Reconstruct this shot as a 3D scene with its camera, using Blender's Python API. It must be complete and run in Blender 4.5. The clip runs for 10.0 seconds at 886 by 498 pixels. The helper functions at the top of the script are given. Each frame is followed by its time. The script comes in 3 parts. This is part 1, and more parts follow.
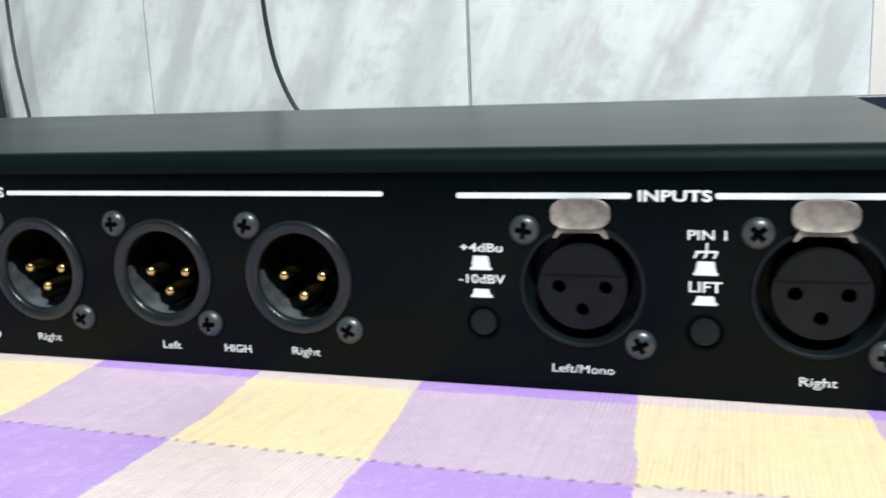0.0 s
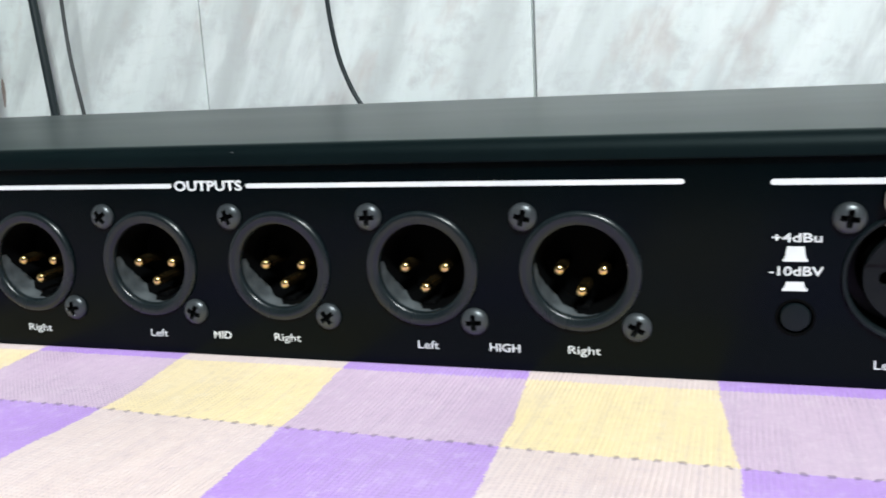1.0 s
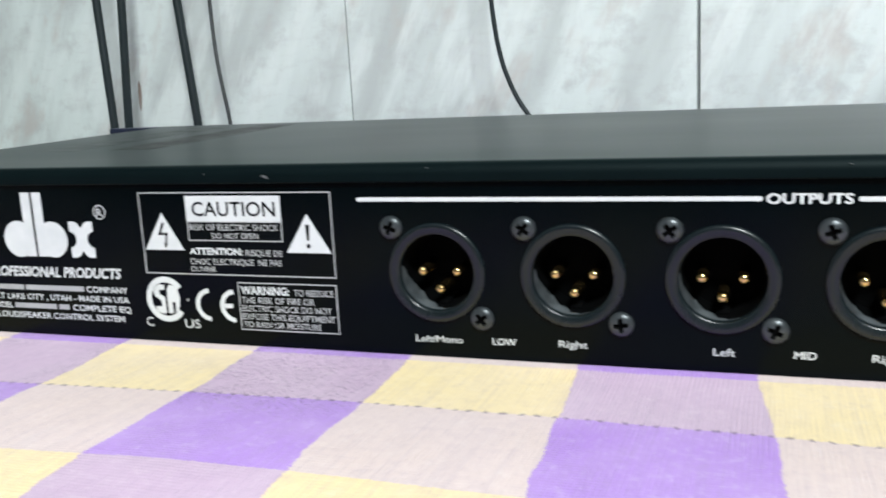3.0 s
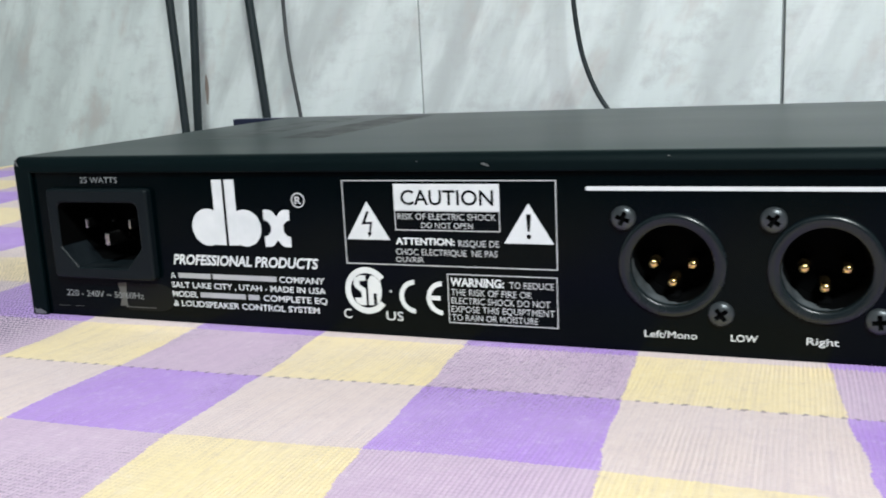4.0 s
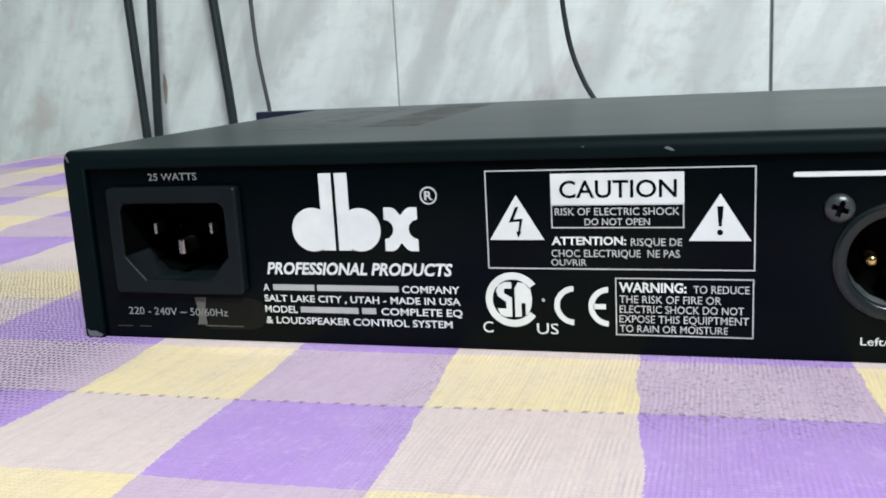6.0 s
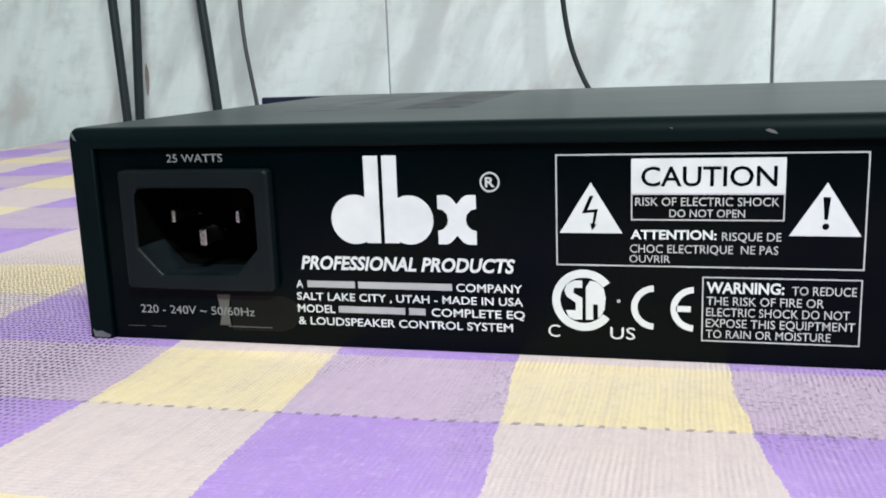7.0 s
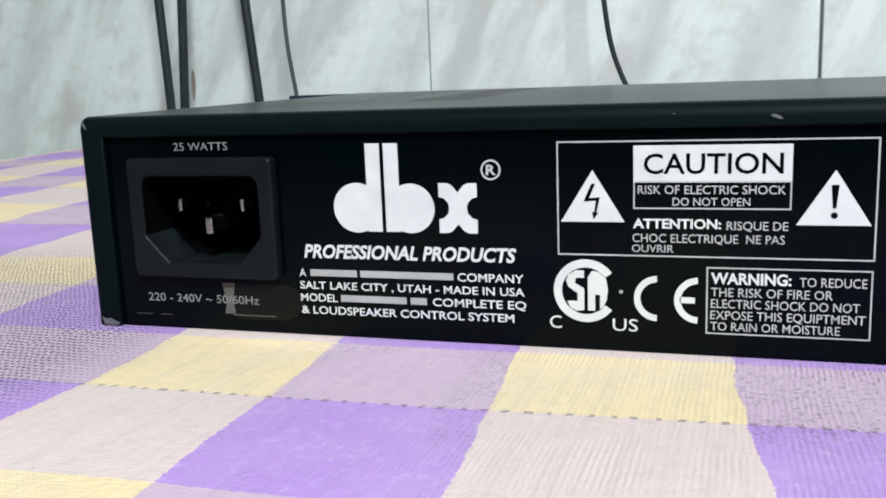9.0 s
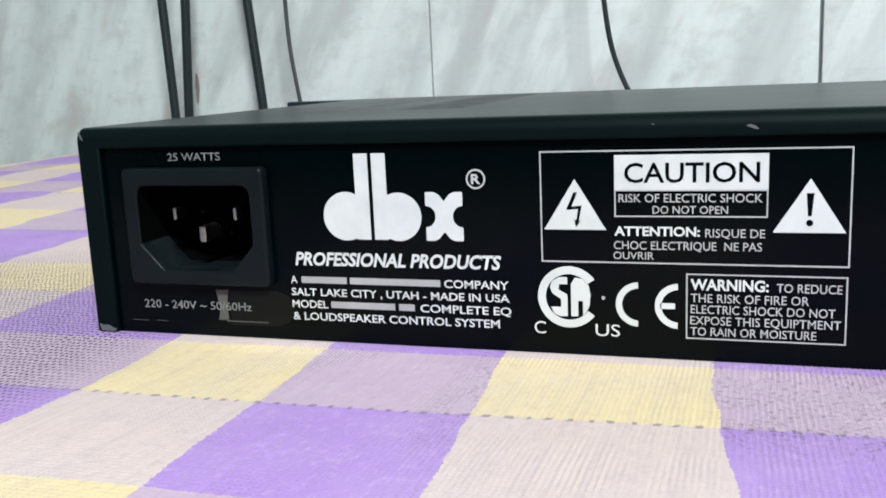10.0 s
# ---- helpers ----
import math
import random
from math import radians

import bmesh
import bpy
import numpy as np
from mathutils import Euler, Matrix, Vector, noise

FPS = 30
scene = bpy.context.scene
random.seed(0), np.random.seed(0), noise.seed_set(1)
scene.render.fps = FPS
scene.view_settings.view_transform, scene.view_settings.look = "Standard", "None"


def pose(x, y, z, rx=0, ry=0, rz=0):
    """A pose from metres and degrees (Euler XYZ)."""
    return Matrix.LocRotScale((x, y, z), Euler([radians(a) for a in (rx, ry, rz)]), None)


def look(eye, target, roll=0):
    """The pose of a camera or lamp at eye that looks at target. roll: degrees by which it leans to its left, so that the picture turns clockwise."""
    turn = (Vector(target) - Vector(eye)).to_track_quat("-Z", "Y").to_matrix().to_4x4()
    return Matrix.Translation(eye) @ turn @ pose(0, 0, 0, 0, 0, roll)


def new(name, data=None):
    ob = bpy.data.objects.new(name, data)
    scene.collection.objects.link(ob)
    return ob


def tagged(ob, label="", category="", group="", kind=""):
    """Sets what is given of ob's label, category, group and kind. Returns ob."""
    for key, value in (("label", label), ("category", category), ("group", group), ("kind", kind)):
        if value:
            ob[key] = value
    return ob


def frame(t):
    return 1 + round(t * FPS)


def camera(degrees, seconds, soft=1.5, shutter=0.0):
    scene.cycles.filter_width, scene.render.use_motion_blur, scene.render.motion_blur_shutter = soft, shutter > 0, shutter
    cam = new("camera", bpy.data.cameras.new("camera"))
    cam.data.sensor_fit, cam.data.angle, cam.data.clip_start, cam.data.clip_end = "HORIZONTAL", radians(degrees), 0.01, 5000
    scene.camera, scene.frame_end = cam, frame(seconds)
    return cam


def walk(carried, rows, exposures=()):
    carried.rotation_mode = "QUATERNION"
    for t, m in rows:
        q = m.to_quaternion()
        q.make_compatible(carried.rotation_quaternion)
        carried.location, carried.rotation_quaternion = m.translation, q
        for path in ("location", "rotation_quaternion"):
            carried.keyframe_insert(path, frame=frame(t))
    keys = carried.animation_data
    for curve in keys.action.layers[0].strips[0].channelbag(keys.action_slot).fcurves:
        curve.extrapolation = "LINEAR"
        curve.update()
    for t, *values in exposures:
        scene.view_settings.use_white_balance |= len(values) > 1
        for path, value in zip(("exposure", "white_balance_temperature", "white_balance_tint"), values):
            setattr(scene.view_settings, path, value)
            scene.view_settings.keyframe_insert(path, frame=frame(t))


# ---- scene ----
cam = camera(51.01, 10.0, 1.8, 0.3)
PATH = [
    (0, (0.41166, -0.16005, 0.05889), (0.26304, 0.30697, -0.04011), -2.398),
    (0.5, (0.38402, -0.16212, 0.05747), (0.23373, 0.30435, -0.04160), -2.589),
    (1, (0.35855, -0.16527, 0.05842), (0.20701, 0.30043, -0.04233), -3.064),
    (1.5, (0.33871, -0.16540, 0.05934), (0.18758, 0.30002, -0.04335), -3.244),
    (2, (0.31068, -0.17340, 0.06311), (0.15747, 0.29142, -0.03922), -2.840),
    (2.5, (0.27478, -0.18323, 0.06290), (0.11757, 0.28031, -0.03916), -2.844),
    (3, (0.24728, -0.19046, 0.06496), (0.08258, 0.27115, -0.03398), -3.081),
    (3.2, (0.23582, -0.19297, 0.06668), (0.06802, 0.26776, -0.03113), -2.906),
    (4.5, (0.18496, -0.19943, 0.06139), (0.00773, 0.25739, -0.03814), -2.859),
    (5, (0.16818, -0.19080, 0.06003), (0.00011, 0.26937, -0.03993), -3.112),
    (6.5, (0.13227, -0.17842, 0.05938), (0.00388, 0.29444, -0.04019), -2.582),
    (7, (0.12214, -0.16752, 0.05455), (-0.00208, 0.30681, -0.04508), -2.113),
    (7.5, (0.12471, -0.16401, 0.05108), (-0.02011, 0.30488, -0.04469), -1.360),
    (8, (0.12477, -0.16383, 0.05135), (-0.02085, 0.30440, -0.04639), -1.382),
    (8.5, (0.12531, -0.16468, 0.05126), (-0.02155, 0.30341, -0.04532), -1.732),
    (9, (0.13063, -0.16395, 0.05010), (-0.01960, 0.30364, -0.04369), -2.201),
    (9.5, (0.13549, -0.16523, 0.05173), (-0.01719, 0.30113, -0.04119), -2.190),
    (10, (0.13548, -0.16622, 0.05207), (-0.01836, 0.30022, -0.04154), -2.530),
]
walk(cam, [(t, look(eye, target, roll)) for t, eye, target, roll in PATH], [(0, 0.04), (2.5, 0.04), (3.2, -0.02), (4.5, -0.17), (5.0, -0.20), (6.5, -0.07), (10, -0.04)])

# ---- light ----
world = bpy.data.worlds.new("world")
scene.world = world
world.use_nodes = True
world.node_tree.nodes["Background"].inputs[0].default_value = (0.85, 0.93, 1.0, 1)
world.node_tree.nodes["Background"].inputs[1].default_value = 0.3


def ceiling_lamp(x, y, z, wide, long, watts, colour, turn=0):
    data = bpy.data.lights.new("ceiling_lamp", "AREA")
    data.shape, data.size, data.size_y, data.energy, data.color = "RECTANGLE", wide, long, watts, colour
    ob = new("ceiling_lamp", data)
    ob.location, ob.rotation_euler = (x, y, z), (0, 0, radians(turn))
    return ob


ceiling_lamp(1.0, -1.55, 1.93, 0.60, 0.12, 143.0, (0.93, 0.99, 1.0), 35)

# ---- materials ----
MM = 0.001


class Nodes:
    """A small builder of node materials."""

    def __init__(self, name):
        self.mat = bpy.data.materials.new(name)
        self.mat.use_nodes = True
        self.tree = self.mat.node_tree
        self.bsdf = self.tree.nodes["Principled BSDF"]

    def put(self, value, socket):
        if isinstance(value, bpy.types.NodeSocket):
            self.tree.links.new(value, socket)
        elif isinstance(value, (tuple, list)) and len(value) == 3 and socket.type == "RGBA":
            socket.default_value = (*value, 1)
        else:
            socket.default_value = value

    def node(self, kind, inputs=(), **settings):
        n = self.tree.nodes.new(kind)
        for key, value in settings.items():
            setattr(n, key, value)
        for key, value in dict(inputs).items():
            self.put(value, n.inputs[key])
        return n

    def math(self, op, a, b=0.0, c=0.0):
        return self.node("ShaderNodeMath", {0: a, 1: b, 2: c}, operation=op).outputs[0]

    def coords(self):
        return self.node("ShaderNodeTexCoord").outputs["Object"]

    def noise(self, vector, scale, detail=3.0, rough=0.55):
        return self.node("ShaderNodeTexNoise", {"Vector": vector, "Scale": scale, "Detail": detail, "Roughness": rough}).outputs[0]

    def span(self, value, a, b, c=0.0, d=1.0):
        return self.node("ShaderNodeMapRange", {0: value, 1: a, 2: b, 3: c, 4: d}).outputs[0]

    def mix(self, f, a, b):
        n = self.node("ShaderNodeMix", data_type="RGBA")
        for key, value in ((0, f), (6, a), (7, b)):
            self.put(value, n.inputs[key])
        return n.outputs[2]

    def stretch(self, vector, scale, rotation=(0, 0, 0)):
        return self.node("ShaderNodeMapping", {"Vector": vector, "Scale": scale, "Rotation": [radians(a) for a in rotation]}).outputs[0]

    def bump(self, height, distance, strength=1.0):
        n = self.node("ShaderNodeBump", {"Height": height, "Distance": distance, "Strength": strength})
        self.put(n.outputs[0], self.bsdf.inputs["Normal"])

    def set(self, **values):
        for key, value in values.items():
            self.put(value, self.bsdf.inputs[{"color": "Base Color", "rough": "Roughness", "metal": "Metallic", "spec": "Specular IOR Level", "sheen": "Sheen Weight", "tint": "Specular Tint"}[key]])
        return self.mat


def worn(name, dark, light, rough, grain=900.0, bump=0.00004, metal=0.0, spec=0.5, vary=0.06):
    """Paint, plastic or metal with fine grain and broad patches."""
    n = Nodes(name)
    at = n.coords()
    fine, broad = n.noise(at, grain, 2.0), n.noise(at, grain / 30, 4.0)
    n.bump(fine, bump, 0.6)
    return n.set(color=n.mix(n.span(broad, 0.35, 0.7), dark, light), rough=n.span(n.noise(at, grain / 12), 0.3, 0.7, rough - vary, rough + vary), metal=metal, spec=spec)



def sheen_top_paint():
    """Teal-black powder paint; faces that look up are coloured paler, unevenly, to imitate sheen."""
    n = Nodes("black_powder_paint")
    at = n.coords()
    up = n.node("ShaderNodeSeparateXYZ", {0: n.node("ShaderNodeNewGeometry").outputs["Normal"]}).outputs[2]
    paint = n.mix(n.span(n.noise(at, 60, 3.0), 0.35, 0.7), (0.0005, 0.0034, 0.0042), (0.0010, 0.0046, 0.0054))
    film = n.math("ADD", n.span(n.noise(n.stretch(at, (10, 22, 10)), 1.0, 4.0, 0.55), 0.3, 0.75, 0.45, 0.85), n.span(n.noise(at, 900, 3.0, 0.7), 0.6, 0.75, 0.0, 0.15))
    # paler teal on upward faces stands in for the wall's reflection
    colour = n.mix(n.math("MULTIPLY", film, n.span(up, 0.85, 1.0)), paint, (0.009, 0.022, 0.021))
    n.bump(n.noise(at, 1600, 2.0), 0.000004, 0.6)
    # rougher off the top, so the lamp's streak on the bend stays dull
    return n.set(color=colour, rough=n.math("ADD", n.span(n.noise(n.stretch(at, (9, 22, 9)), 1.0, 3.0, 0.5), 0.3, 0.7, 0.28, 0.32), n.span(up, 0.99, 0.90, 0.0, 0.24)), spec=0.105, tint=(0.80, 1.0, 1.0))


COVER = sheen_top_paint()
PANEL = worn("black_panel_paint", (0.0, 0.0015, 0.0021), (0.0, 0.0019, 0.0026), 0.22, 1500, 0.000006, spec=0.10, vary=0.02)
PLASTIC = worn("black_moulded_plastic", (0.0036, 0.0066, 0.0082), (0.0060, 0.0098, 0.0118), 0.38, 1200, 0.00005, spec=0.18)
# black of real inserts; also paints shade in cups, inlet well and screw crosses
INSERT_AND_SHADE = worn("matt_black_insert_and_shade", (0.0006, 0.0008, 0.0009), (0.0012, 0.0014, 0.0016), 0.7, 1000, spec=0.05)
# pale tone for the lamplit crescent painted inside the output cups
LIT_CUP = worn("lit_cup_wall", (0.018, 0.023, 0.026), (0.085, 0.098, 0.104), 0.6, 6000, 0.0001)
# paler plastic that paints the lit lower walls of the inlet well
LIT_WELL = worn("lit_well_plastic", (0.0035, 0.0056, 0.0070), (0.010, 0.0138, 0.0165), 0.36, 3000, 0.00006, spec=0.3)
LINER = worn("grey_cup_lining", (0.0056, 0.0095, 0.0112), (0.0086, 0.0135, 0.0155), 0.25, 1200, 0.00003, spec=0.42)
FACE = worn("charcoal_insert_plastic", (0.0012, 0.0028, 0.0033), (0.0042, 0.0066, 0.0070), 0.40, 5000, spec=0.22)
SCREW = worn("black_oxide_steel", (0.038, 0.046, 0.050), (0.066, 0.076, 0.082), 0.34, 2500, 0.00005, 0.45)
GOLD = worn("gold_plate", (0.80, 0.55, 0.22), (0.90, 0.66, 0.32), 0.22, 2500, 0.00002, 1.0)
STEEL = worn("bright_steel", (0.34, 0.34, 0.34), (0.52, 0.52, 0.51), 0.24, 2000, 0.00003, 1.0)
LATCH = worn("satin_nickel", (0.13, 0.122, 0.105), (0.37, 0.34, 0.30), 0.45, 8000, 0.00012, 0.55, vary=0.12)
INK = worn("white_screen_ink", (0.64, 0.67, 0.68), (0.74, 0.76, 0.77), 0.6, 4000, 0.00002)
MID_INK = worn("grey_white_screen_ink", (0.44, 0.45, 0.46), (0.54, 0.55, 0.56), 0.6, 4000, 0.00002)
DIM_INK = worn("pale_grey_screen_ink", (0.36, 0.37, 0.38), (0.44, 0.45, 0.46), 0.6, 4000, 0.00002)
FAINT_INK = worn("worn_grey_screen_ink", (0.17, 0.18, 0.185), (0.25, 0.26, 0.265), 0.6, 4000, 0.00002)
BLUE = worn("dark_blue_front_paint", (0.007, 0.012, 0.030), (0.010, 0.017, 0.042), 0.35, 1500)
CHIP = worn("bare_metal_chip", (0.11, 0.12, 0.125), (0.24, 0.25, 0.25), 0.45, 3000, 0.00006, 0.5)
FAINT_RESIDUE = worn("thin_tape_residue", (0.004, 0.010, 0.010), (0.006, 0.014, 0.014), 0.36, 1500, 0.00002, spec=0.24)
RESIDUE = worn("dull_tape_residue", (0.003, 0.004, 0.0045), (0.005, 0.006, 0.0065), 0.42, 1500, 0.00004, spec=0.26)
TAPE_FILM = worn("clear_tape_film", (0.0022, 0.0034, 0.0036), (0.0042, 0.0056, 0.0058), 0.30, 900, 0.00003, spec=0.16)
TAPE = worn("yellowed_tape_scrap", (0.05, 0.052, 0.05), (0.09, 0.09, 0.085), 0.5, 1500)
CABLE = worn("black_rubber_sheath", (0.006, 0.015, 0.017), (0.011, 0.022, 0.025), 0.5, 400)
GREY_CABLE = worn("grey_cable_sheath", (0.045, 0.052, 0.054), (0.07, 0.078, 0.08), 0.5, 500)
WHITE = worn("cream_gloss_trim", (0.80, 0.79, 0.74), (0.84, 0.83, 0.79), 0.4, 60, 0.0002)
PLASTER = worn("plain_wall_paint", (0.66, 0.67, 0.66), (0.72, 0.73, 0.72), 0.8, 80, 0.0004)
DUSK = worn("dark_unseen_wall", (0.020, 0.030, 0.032), (0.03, 0.042, 0.044), 0.8, 80, 0.0004)
CEIL = worn("white_ceiling_paint", (0.76, 0.77, 0.77), (0.82, 0.82, 0.82), 0.9, 80, 0.0004)
FLOOR = worn("dark_unseen_floor", (0.045, 0.052, 0.053), (0.07, 0.078, 0.08), 0.5, 60, 0.0003)
TIMBER = worn("brown_table_wood", (0.16, 0.09, 0.05), (0.24, 0.14, 0.08), 0.5, 120, 0.0002)
KNOT = worn("brown_print_knot", (0.30, 0.24, 0.20), (0.42, 0.36, 0.32), 0.6, 800)
GROOVE = worn("grey_joint_backing", (0.30, 0.32, 0.32), (0.38, 0.40, 0.40), 0.7, 300)


def gingham():
    """Woven check: lilac and yellow bands crossing, ribbed weave, broken pick line."""
    n = Nodes("check_cotton")
    at = n.coords()
    sep = n.node("ShaderNodeSeparateXYZ", {0: at})
    x, y = sep.outputs[0], sep.outputs[1]
    fray = n.math("MULTIPLY", n.math("SUBTRACT", n.noise(at, 1400, 1.0), 0.5), 0.0011)
    wander = n.math("MULTIPLY", n.math("SUBTRACT", n.noise(at, 45, 2.0), 0.5), 0.0030)
    wander = n.math("MULTIPLY", wander, n.span(x, -0.02, -0.12, 1.0, 4.0))
    hump = n.math("MAXIMUM", n.math("SUBTRACT", 1.0, n.math("POWER", n.math("DIVIDE", n.math("ABSOLUTE", n.math("SUBTRACT", x, 0.115)), 0.085), 2.0)), 0.0)
    u = n.math("ADD", x, n.math("MULTIPLY", n.math("ADD", y, 0.034), 0.09))
    u = n.math("ADD", n.math("ADD", u, n.math("MULTIPLY", hump, 0.0038)), n.math("ADD", fray, wander))
    for middle, wide, by, where in ((0.356, 0.018, 0.0030, 1.0), (0.165, 0.045, -0.0016, n.span(y, -0.03, 0.0))):
        bell = n.math("EXPONENT", n.math("MULTIPLY", n.math("POWER", n.math("DIVIDE", n.math("ABSOLUTE", n.math("SUBTRACT", x, middle)), wide), 2.0), -1.0))
        u = n.math("ADD", u, n.math("MULTIPLY", n.math("MULTIPLY", bell, by), where))
    u = n.math("SUBTRACT", u, n.math("MULTIPLY", n.math("MINIMUM", n.math("SUBTRACT", u, 0.024), 0.0), 0.28))
    column = n.math("FRACT", n.math("DIVIDE", n.math("SUBTRACT", u, 0.024 - 0.75), 0.075))
    lilac_column = n.math("GREATER_THAN", column, 0.5)
    sway = n.math("MULTIPLY", n.math("COSINE", n.math("MULTIPLY", n.math("SUBTRACT", x, 0.19), 17.45)), 0.0030)
    v = n.math("SUBTRACT", y, n.math("MULTIPLY", sway, n.span(y, -0.03, 0.0, 1.0, 0.1)))
    v = n.math("ADD", v, n.math("ADD", n.math("MULTIPLY", fray, 0.7), n.math("MULTIPLY", wander, 0.5)))
    v = n.math("SUBTRACT", v, n.math("MULTIPLY", n.math("MAXIMUM", n.math("SUBTRACT", v, 0.06), 0.0), 0.38))
    row = n.math("FRACT", n.math("DIVIDE", n.math("ADD", v, 0.0715 + 0.675), 0.0675))
    lilac_row = n.math("LESS_THAN", row, 0.5407)
    warm = n.mix(lilac_row, (0.84, 0.685, 0.385), (0.71, 0.58, 0.55))
    cool = n.mix(lilac_row, (0.57, 0.42, 0.56), (0.43, 0.245, 0.68))
    colour = n.mix(lilac_column, warm, cool)
    # faded and uneven dye, some threads darker along the weave
    drift = n.span(n.noise(at, 28, 3.0), 0.35, 0.7)
    colour = n.mix(n.math("MULTIPLY", drift, 0.22), colour, (0.72, 0.62, 0.68))
    streak = n.span(n.noise(n.stretch(at, (900, 25, 1)), 1.0, 2.0), 0.45, 0.75)
    colour = n.mix(n.math("MULTIPLY", streak, 0.16), colour, (0.30, 0.25, 0.36))
    ribs = n.math("SINE", n.math("MULTIPLY", n.math("ADD", x, n.math("MULTIPLY", n.noise(at, 90, 1.0), 0.0006)), 6981.0))
    picks = n.math("SINE", n.math("MULTIPLY", n.math("ADD", y, n.math("MULTIPLY", n.noise(at, 120, 1.0), 0.0008)), 6283.0))
    gap = n.math("MULTIPLY", n.span(ribs, -0.2, -0.9), n.span(picks, 0.0, -0.9))
    loose = n.math("MAXIMUM", n.span(n.noise(at, 26, 2.0), 0.50, 0.66), n.math("MULTIPLY", n.span(x, 0.03, -0.015), n.span(n.noise(at, 60, 2.0), 0.36, 0.60)))
    pulled = n.math("MULTIPLY", n.span(n.math("ABSOLUTE", n.math("SUBTRACT", x, 0.130)), 0.048, 0.036), n.math("MULTIPLY", n.span(y, -0.048, -0.036), n.span(n.noise(at, 90, 2.0), 0.28, 0.48)))
    loose = n.math("MAXIMUM", loose, n.math("MULTIPLY", pulled, lilac_column))
    gap = n.math("MULTIPLY", gap, n.math("ADD", 0.03, n.math("MULTIPLY", loose, n.math("ADD", 0.45, n.math("MULTIPLY", lilac_column, 0.5)))))
    colour = n.mix(n.math("MULTIPLY", gap, 0.5), colour, (0.09, 0.06, 0.13))
    # open weave by the table's left side
    mesh_x = n.math("SINE", n.math("MULTIPLY", n.math("ADD", x, n.math("MULTIPLY", n.noise(at, 150, 1.0), 0.0016)), 4500.0))
    mesh_y = n.math("SINE", n.math("MULTIPLY", n.math("ADD", y, n.math("MULTIPLY", n.noise(at, 170, 1.0), 0.0018)), 3600.0))
    mesh_gap = n.math("MULTIPLY", n.span(mesh_x, 0.45, -0.2), n.span(mesh_y, 0.45, -0.2))
    open_weave = n.math("MULTIPLY", n.span(u, 0.026, 0.012), n.span(n.noise(at, 48, 3.0), 0.22, 0.36))
    open_weave = n.math("MULTIPLY", open_weave, n.span(y, 0.09, 0.05))
    colour = n.mix(n.math("MULTIPLY", n.math("MULTIPLY", mesh_gap, open_weave), 1.0), colour, (0.035, 0.02, 0.07))
    # puckered threads where the weave is pulled
    speck = n.span(n.noise(n.stretch(at, (860, 1050, 1)), 1.0, 2.0, 0.6), 0.54, 0.66)
    where = n.math("MAXIMUM", n.math("MULTIPLY", pulled, lilac_column), n.math("MAXIMUM", n.math("MULTIPLY", open_weave, n.span(y, 0.050, 0.020)), n.math("MULTIPLY", n.math("MULTIPLY", loose, n.math("ADD", n.math("MULTIPLY", lilac_column, 0.7), 0.3)), n.span(x, 0.17, 0.10, 0.12, 0.55))))
    pucker = n.math("MULTIPLY", speck, where)
    colour = n.mix(n.math("MULTIPLY", pucker, 0.44), colour, (0.13, 0.09, 0.19))
    ribbed = n.span(n.noise(n.stretch(at, (22, 9, 1)), 1.0, 2.0), 0.40, 0.58, 0.2, 1.0)
    ribbed = n.math("MULTIPLY", ribbed, n.span(x, 0.07, 0.13, 0.12, 1.0))
    colour = n.mix(n.math("MULTIPLY", n.math("MULTIPLY", n.span(ribs, 0.2, -1.0), ribbed), 0.05), colour, (0.25, 0.20, 0.28))
    fuzz = n.noise(at, 330, 4.0, 0.7)
    colour = n.mix(n.span(fuzz, 0.52, 0.72, 0.0, 0.16), colour, (0.34, 0.27, 0.38))
    colour = n.mix(n.span(fuzz, 0.46, 0.30, 0.0, 0.13), colour, (0.88, 0.84, 0.82))
    lint = n.noise(n.stretch(at, (1500, 420, 1)), 1.0, 3.0, 0.7)
    colour = n.mix(n.span(lint, 0.55, 0.80, 0.0, 0.22), colour, (0.28, 0.22, 0.34))
    colour = n.mix(n.span(lint, 0.44, 0.25, 0.0, 0.18), colour, (0.86, 0.82, 0.80))
    # the dark broken thread along every second band edge
    near = n.math("LESS_THAN", n.math("ABSOLUTE", n.math("SUBTRACT", row, 0.5407)), 0.0095)
    beat = n.math("GREATER_THAN", n.math("SINE", n.math("MULTIPLY", n.math("ADD", x, n.math("MULTIPLY", n.noise(at, 200, 1.0), 0.004)), 1960.0)), 0.62)
    colour = n.mix(n.math("MULTIPLY", n.math("MULTIPLY", near, beat), 0.58), colour, (0.16, 0.12, 0.18))
    fluff = n.span(n.noise(at, 420, 2.0, 0.7), 0.72, 0.78)
    colour = n.mix(n.math("MULTIPLY", fluff, 0.14), colour, (0.85, 0.83, 0.84))
    height = n.math("ADD", n.math("ADD", n.math("MULTIPLY", n.math("MULTIPLY", ribs, ribbed), 0.2), n.math("MULTIPLY", picks, 0.08)), n.math("SUBTRACT", n.math("MULTIPLY", n.noise(at, 620, 4.0, 0.65), 1.5), n.math("MULTIPLY", pucker, 2.0)))
    n.bump(height, 0.0002, 0.7)
    return n.set(color=colour, rough=0.92, spec=0.15, sheen=0.15)


